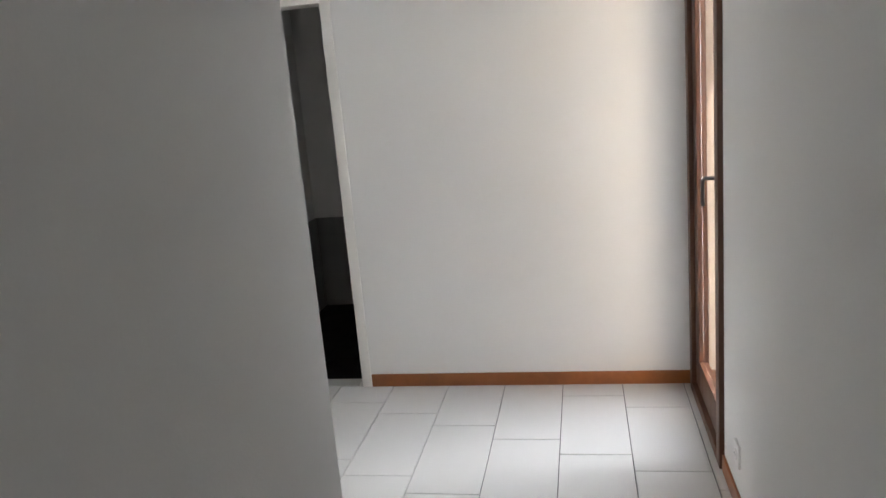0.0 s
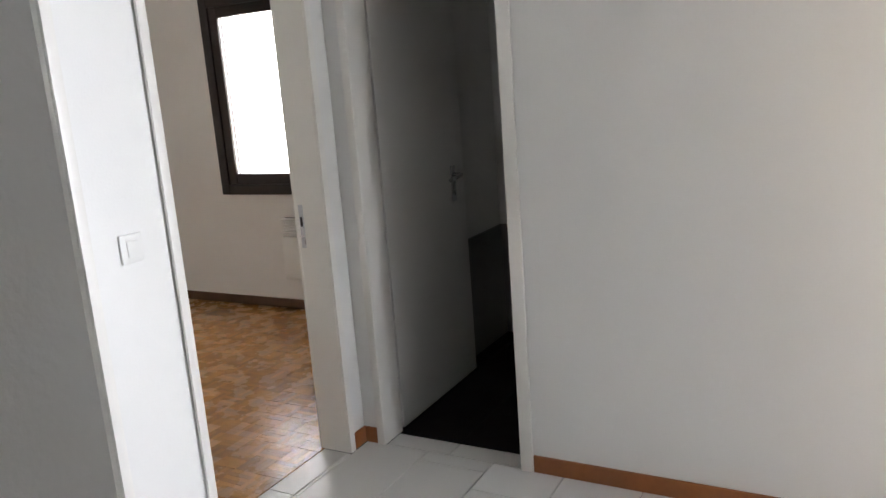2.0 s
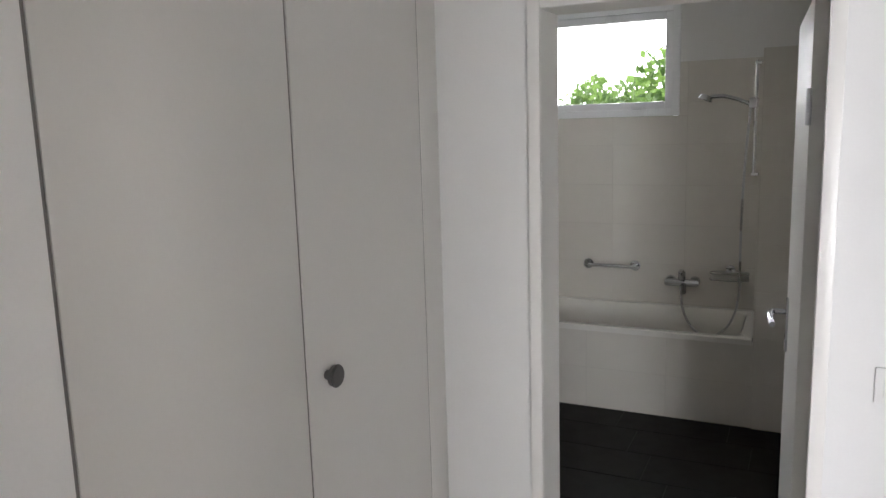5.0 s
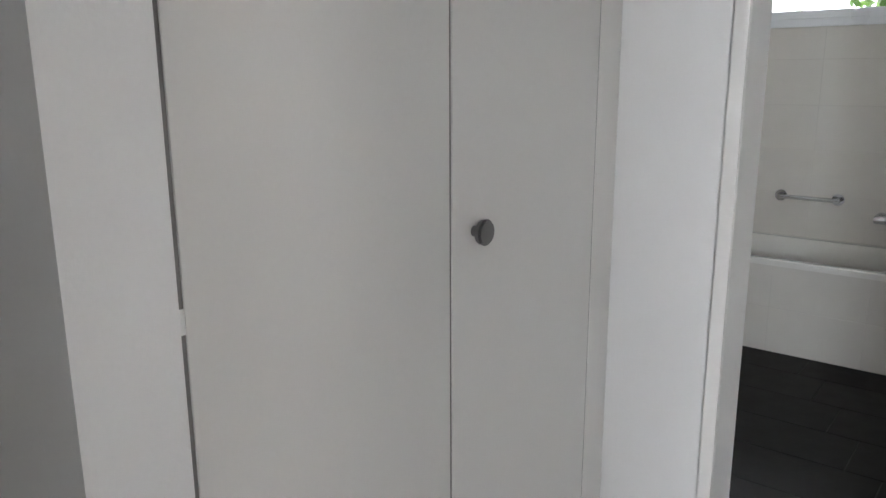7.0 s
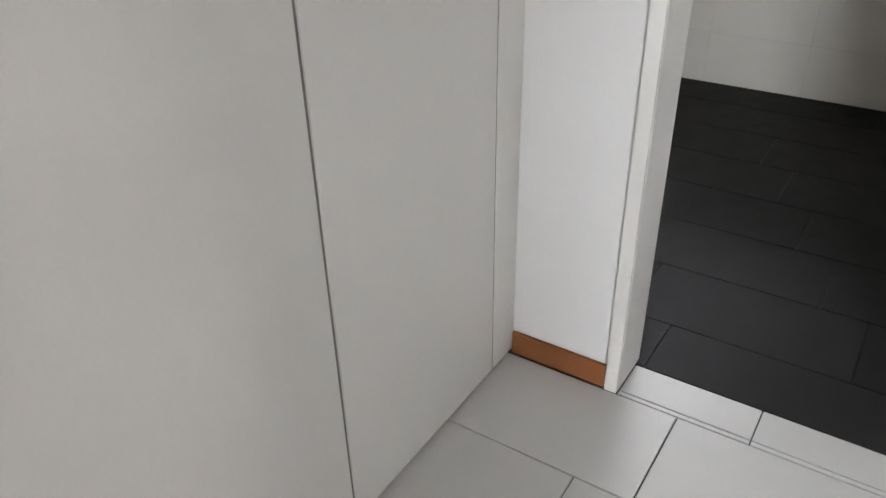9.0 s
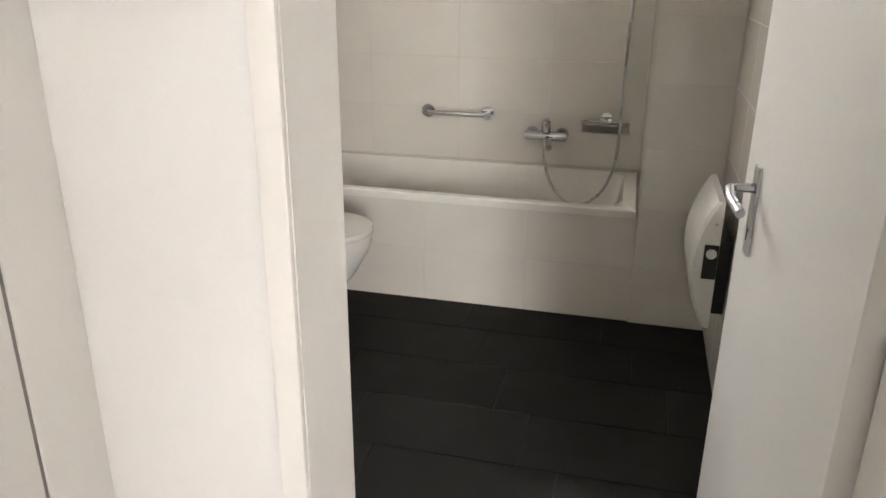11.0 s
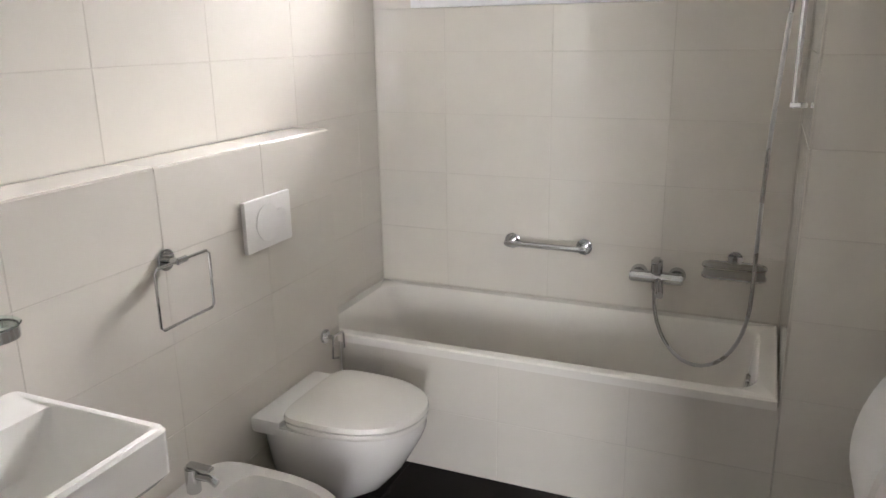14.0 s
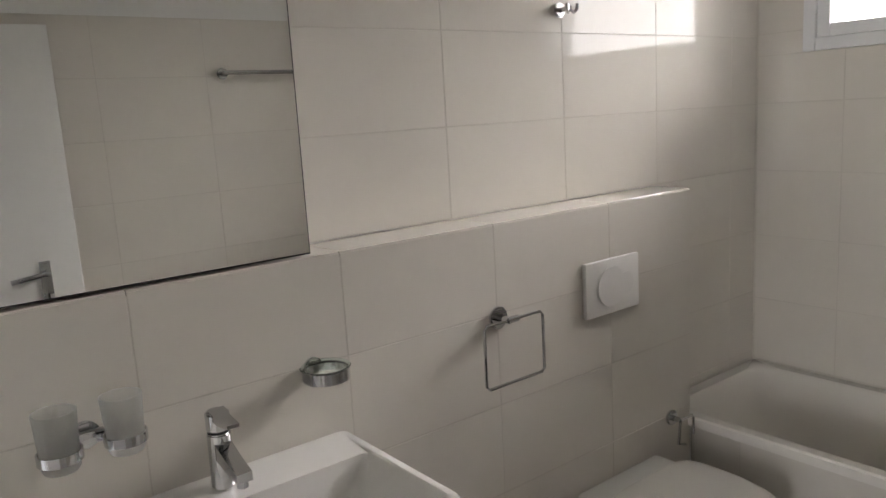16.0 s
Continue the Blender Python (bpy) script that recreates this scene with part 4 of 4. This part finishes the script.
def house(x0, x1, y0, y1, h, label):
    f = thing("house", label, "house", at=((x0 + x1) / 2, (y0 + y1) / 2, -3.2))
    w, d = (x1 - x0) / 2, (y1 - y0) / 2
    part("wall", box(-w, w, -d, d, 0, h), RENDERWALL, f)
    part("roof", loft([[(-w - 0.4, -d - 0.4, h), (w + 0.4, -d - 0.4, h), (w + 0.4, d + 0.4, h), (-w - 0.4, d + 0.4, h)],
                       [(-0.1, -d, h + 2), (0.1, -d, h + 2), (0.1, d, h + 2), (-0.1, d, h + 2)]]), ROOF, f)
    side = -1 if x0 > 0 else 1
    for k in range(3):
        for z in (0.9, 3.8):
            y = -d + 1.5 + k * (2 * d - 3) / 2
            xx = side * w
            wd = part("window", box(min(xx, xx + side * 0.06), max(xx, xx + side * 0.06), y - 0.5, y + 0.5, z, z + 1.4, 0.01), PVC, f)
            part("pane", box(min(xx + side * 0.061, xx + side * 0.07), max(xx + side * 0.061, xx + side * 0.07), y - 0.42, y + 0.42, z + 0.08, z + 1.32), BLACK, wd)


house(12, 20, -6, 12, 6.5, "peach rendered house across the yard")


# ---- tiles and parquet ----
TILES = {}


def slab(w, h, d, bev, material):
    """A shared tile mesh, w by h in x and y, its top at z = d."""
    key = (round(w, 4), round(h, 4), d, material.name)
    if key not in TILES:
        bm = bmesh.new()
        rings = [[(-w / 2, -h / 2, 0), (w / 2, -h / 2, 0), (w / 2, h / 2, 0), (-w / 2, h / 2, 0)],
                 [(-w / 2, -h / 2, d - bev), (w / 2, -h / 2, d - bev), (w / 2, h / 2, d - bev), (-w / 2, h / 2, d - bev)],
                 [(-w / 2 + bev, -h / 2 + bev, d), (w / 2 - bev, -h / 2 + bev, d), (w / 2 - bev, h / 2 - bev, d), (-w / 2 + bev, h / 2 - bev, d)]]
        R = [[bm.verts.new(p) for p in r] for r in rings]
        for A, B in zip(R, R[1:]):
            for k in range(4):
                bm.faces.new((A[k], A[(k + 1) % 4], B[(k + 1) % 4], B[k]))
        bm.faces.new(R[-1])
        TILES[key] = mesh_of("tile", bm, material, False)
    return TILES[key]


def cuts(a, b, start, step):
    """The bounds of pieces of a row from a to b, with joints at start + k * step."""
    k = math.floor((a - start) / step) + 1
    out = [a]
    while start + k * step < b - 0.012:
        if start + k * step > a + 0.012:
            out.append(start + k * step)
        k += 1
    return list(zip(out, out[1:] + [b]))


def wall_tiles(parent, axis, plane, out, a0, a1, z0, z1, joint, row, hole=None, w=0.47, h=0.26, gap=0.0022):
    """Tiles on a wall. axis: the one that the wall runs along; out: which way it faces."""
    for za, zb in cuts(z0, z1, row, h):
        for pa, pb in cuts(a0, a1, joint, w):
            parts = [(pa, pb, za, zb)]
            if hole and pa < hole[1] and pb > hole[0] and za < hole[3] and zb > hole[2]:
                parts = []
                if za < hole[2]:
                    parts.append((pa, pb, za, hole[2]))
                zz = max(za, hole[2])
                if pa < hole[0]:
                    parts.append((pa, hole[0], zz, zb))
                if pb > hole[1]:
                    parts.append((hole[1], pb, zz, zb))
            for a, b, c, d in parts:
                if b - a < 0.01 or d - c < 0.01:
                    continue
                ob = new("tile", slab(b - a - gap, d - c - gap, 0.0045, 0.0010, WALLTILE))
                ob.parent = parent
                m, n = (a + b) / 2, (c + d) / 2
                if axis == "x":
                    ob.matrix_basis = pose(m, plane, n, 90, 0, 180 if out > 0 else 0)
                else:
                    ob.matrix_basis = pose(plane, m, n, 90, 0, 90 if out > 0 else -90)


def grout(name, bm):
    return setting(name, bm, WALLGROUT, "pale grout bed of the wall tiles", "wall tiles")


e, g = 0.002, 0.0056
grout("grout_south", box(BXW, -T, BYS, BYS + g, LEDGE + 0.001, TILETOP))
grout("grout_niche", box(BXW, -2.386, BYS, BYS + g, 0.45, LEDGE))
grout("grout_north", box(-2.395, -T, BYN - g, BYN, 0, TILETOP))
grout("grout_pillar", boxes([(-2.395, -2.395 + g, -1.485, BYN - g, 0, TILETOP), (BXW + g, -2.395, -1.485 - g, -1.485, 0.45, TILETOP)]))
grout("grout_west", boxes([(BXW, BXW + g, BYS + g, VY0, 0.45, TILETOP), (BXW, BXW + g, VY1, -1.485 - g, 0.45, TILETOP), (BXW, BXW + g, VY0, VY1, 0.45, VZ0)]))
wall_tiles(bath_south, "x", BYS + e, 1, BXW + 0.011, -T - 0.001, LEDGE + 0.002, TILETOP, -1.50, LEDGE, w=0.46, h=0.252)
wall_tiles(bath_south, "x", BYS + e, 1, BXW + 0.011, -2.386, 0.525, LEDGE + 0.002, -1.50, LEDGE, w=0.46, h=0.252)
wall_tiles(bath_north, "x", BYN - e, -1, -2.386, -T - 0.001, 0.002, TILETOP, -1.55, 0.005)
wall_tiles(bath_pillar, "y", -2.395 + e, 1, -1.485, BYN - 0.011, 0.002, TILETOP, -1.02, 0.005)
wall_tiles(bath_pillar, "x", -1.485 - e, -1, BXW + 0.011, -2.395 + 0.009, 0.525, TILETOP, -2.62, 0.005)
wall_tiles(bath_west, "y", BXW + e, 1, BYS + 0.011, -1.496, 0.525, TILETOP, -1.955, 0.005, hole=(VY0 - 0.001, VY1 + 0.001, VZ0 - 0.001, 9))
wall_tiles(bath_ledge, "x", BYP + e, 1, -2.385, -T - 0.001, 0.002, LEDGE - 0.003, -1.513, 0.045, w=0.46, h=0.256)
wall_tiles(front, "y", -2.404, 1, -3.069, -1.486, 0.002, 0.486, -1.955, 0.250)
for a, b in cuts(-2.385, -T - 0.001, -1.513, 0.46):
    ob = new("tile", slab(b - a - 0.003, BYP - BYS - 0.004, 0.012, 0.0012, WALLTILE))
    ob.parent = bath_ledge
    ob.matrix_basis = pose((a + b) / 2, (BYS + BYP) / 2 + 0.006, LEDGE - 0.012)


def floor_tiles(parent, x0, x1, y0, y1, xj, yj, w, l, shift, material, gap, keep=None):
    """Floor tiles in rows along y, each row shifted from the next."""
    for i, (a, b) in enumerate(cuts(x0, x1, xj, w)):
        r = round((((a + b) / 2) - xj) / w - 0.5)
        for c, d in cuts(y0, y1, yj + r * shift, l):
            if keep and not keep((a + b) / 2, (c + d) / 2):
                continue
            ob = new("tile", slab(b - a - gap, d - c - gap, 0.007, 0.001, material))
            ob.parent = parent
            ob.matrix_basis = pose((a + b) / 2, (c + d) / 2, -0.007)


floor_tiles(floor, 0.016, 1.230, YC - 0.03, -0.001, 1.230, -0.485, 0.3035, 0.6, -0.135, HALLTILE, 0.004)
floor_tiles(floor, 1.230, XE - 0.001, -6.09, -0.001, 1.230, -0.485, 0.3035, 0.6, -0.135, HALLTILE, 0.004, lambda x, y: x > XC or y > YC - 0.03)
floor_tiles(floor, -T + 0.012, 0.016, BAY0 + 0.009, BAY1 - 0.009, 0.0, -1.575, 0.3, 0.6, 0, HALLTILE, 0.004)
floor_tiles(floor, -T + 0.002, 0.016, BDY0 + 0.009, BDY1 - 0.009, 0.0, -0.5, 0.3, 0.6, 0, HALLTILE, 0.004)
floor_tiles(bath_floor, BXW + 0.65, -T + 0.012, BYP, BYN, -0.335, -1.88, 0.302, 0.6, 0.13, DARKTILE, 0.003)
floor_tiles(floor, WCX0 + 0.009, WCX1 - 0.009, 0.002, T - 0.022, 0.42, 0.3, 0.3035, 0.6, 0, HALLTILE, 0.004)
floor_tiles(wc_floor, 0.001, 1.299, T - 0.018, 1.579, 0.11, 0.13, 0.302, 0.6, 0.3, DARKTILE, 0.003)

# parquet of small oak fingers, five to a square, squares turned in turn
B, NF5 = 0.125, 5
rest_v, rest_f = [], []
placed = 0
nx, ny = int((-T - RXW) / B), int((RYN - RYS) / B) + 1
finger = slab(B / NF5 - 0.0004, B - 0.0004, 0.010, 0.0006, PARQUET)
for i in range(nx + 1):
    for j in range(ny):
        bx, by = -T - (i + 0.5) * B, RYS + (j + 0.5) * B
        for k in range(NF5):
            o = (k - 2) * B / NF5
            turned = (i + j) % 2
            cx, cy = (bx, by + o) if turned else (bx + o, by)
            if cx < RXW - 0.01 or cy > RYN + 0.01:
                continue
            if -1.3 < bx < -0.5 and -0.75 < by < -0.05 and placed < 300:
                ob = new("parquet_finger", finger)
                ob.parent = bed_floor
                ob.matrix_basis = pose(cx, cy, -0.010, 0, 0, 90 if turned else 0)
                placed += 1
            else:
                hx, hy = (B / 2 - 0.0002, B / NF5 / 2 - 0.0002) if turned else (B / NF5 / 2 - 0.0004, B / 2 - 0.0004)
                n = len(rest_v)
                zt = -random.random() * 0.0004
                tx, ty = random.gauss(0, 0.006), random.gauss(0, 0.006)   # slight tilt of each finger
                for s, z, q in ((1.0, -0.010, 0), (1.0, zt - 0.0005, 1), (0.985, zt, 1)):
                    rest_v += [(cx + a * hx * s, cy + b * hy * s, z + q * (a * hx * tx + b * hy * ty)) for a, b in ((-1, -1), (1, -1), (1, 1), (-1, 1))]
                for q in (0, 4):
                    for c in range(4):
                        rest_f.append((n + q + c, n + q + (c + 1) % 4, n + q + 4 + (c + 1) % 4, n + q + 4 + c))
                rest_f.append((n + 8, n + 9, n + 10, n + 11))
me = bpy.data.meshes.new("parquet_fingers")
me.from_pydata(rest_v, [], rest_f)
PARQUET_REST = PARQUET.copy()
nt = PARQUET_REST.node_tree
geo = nt.nodes.new("ShaderNodeNewGeometry")
for link in list(nt.links):
    if link.from_node.type == "OBJECT_INFO":
        target = link.to_socket
        nt.links.remove(link)
        nt.links.new(geo.outputs["Random Per Island"], target)
me.materials.append(PARQUET_REST)
rest = tagged(new("parquet_fingers", me), kind="stuff")
rest.parent = bed_floor
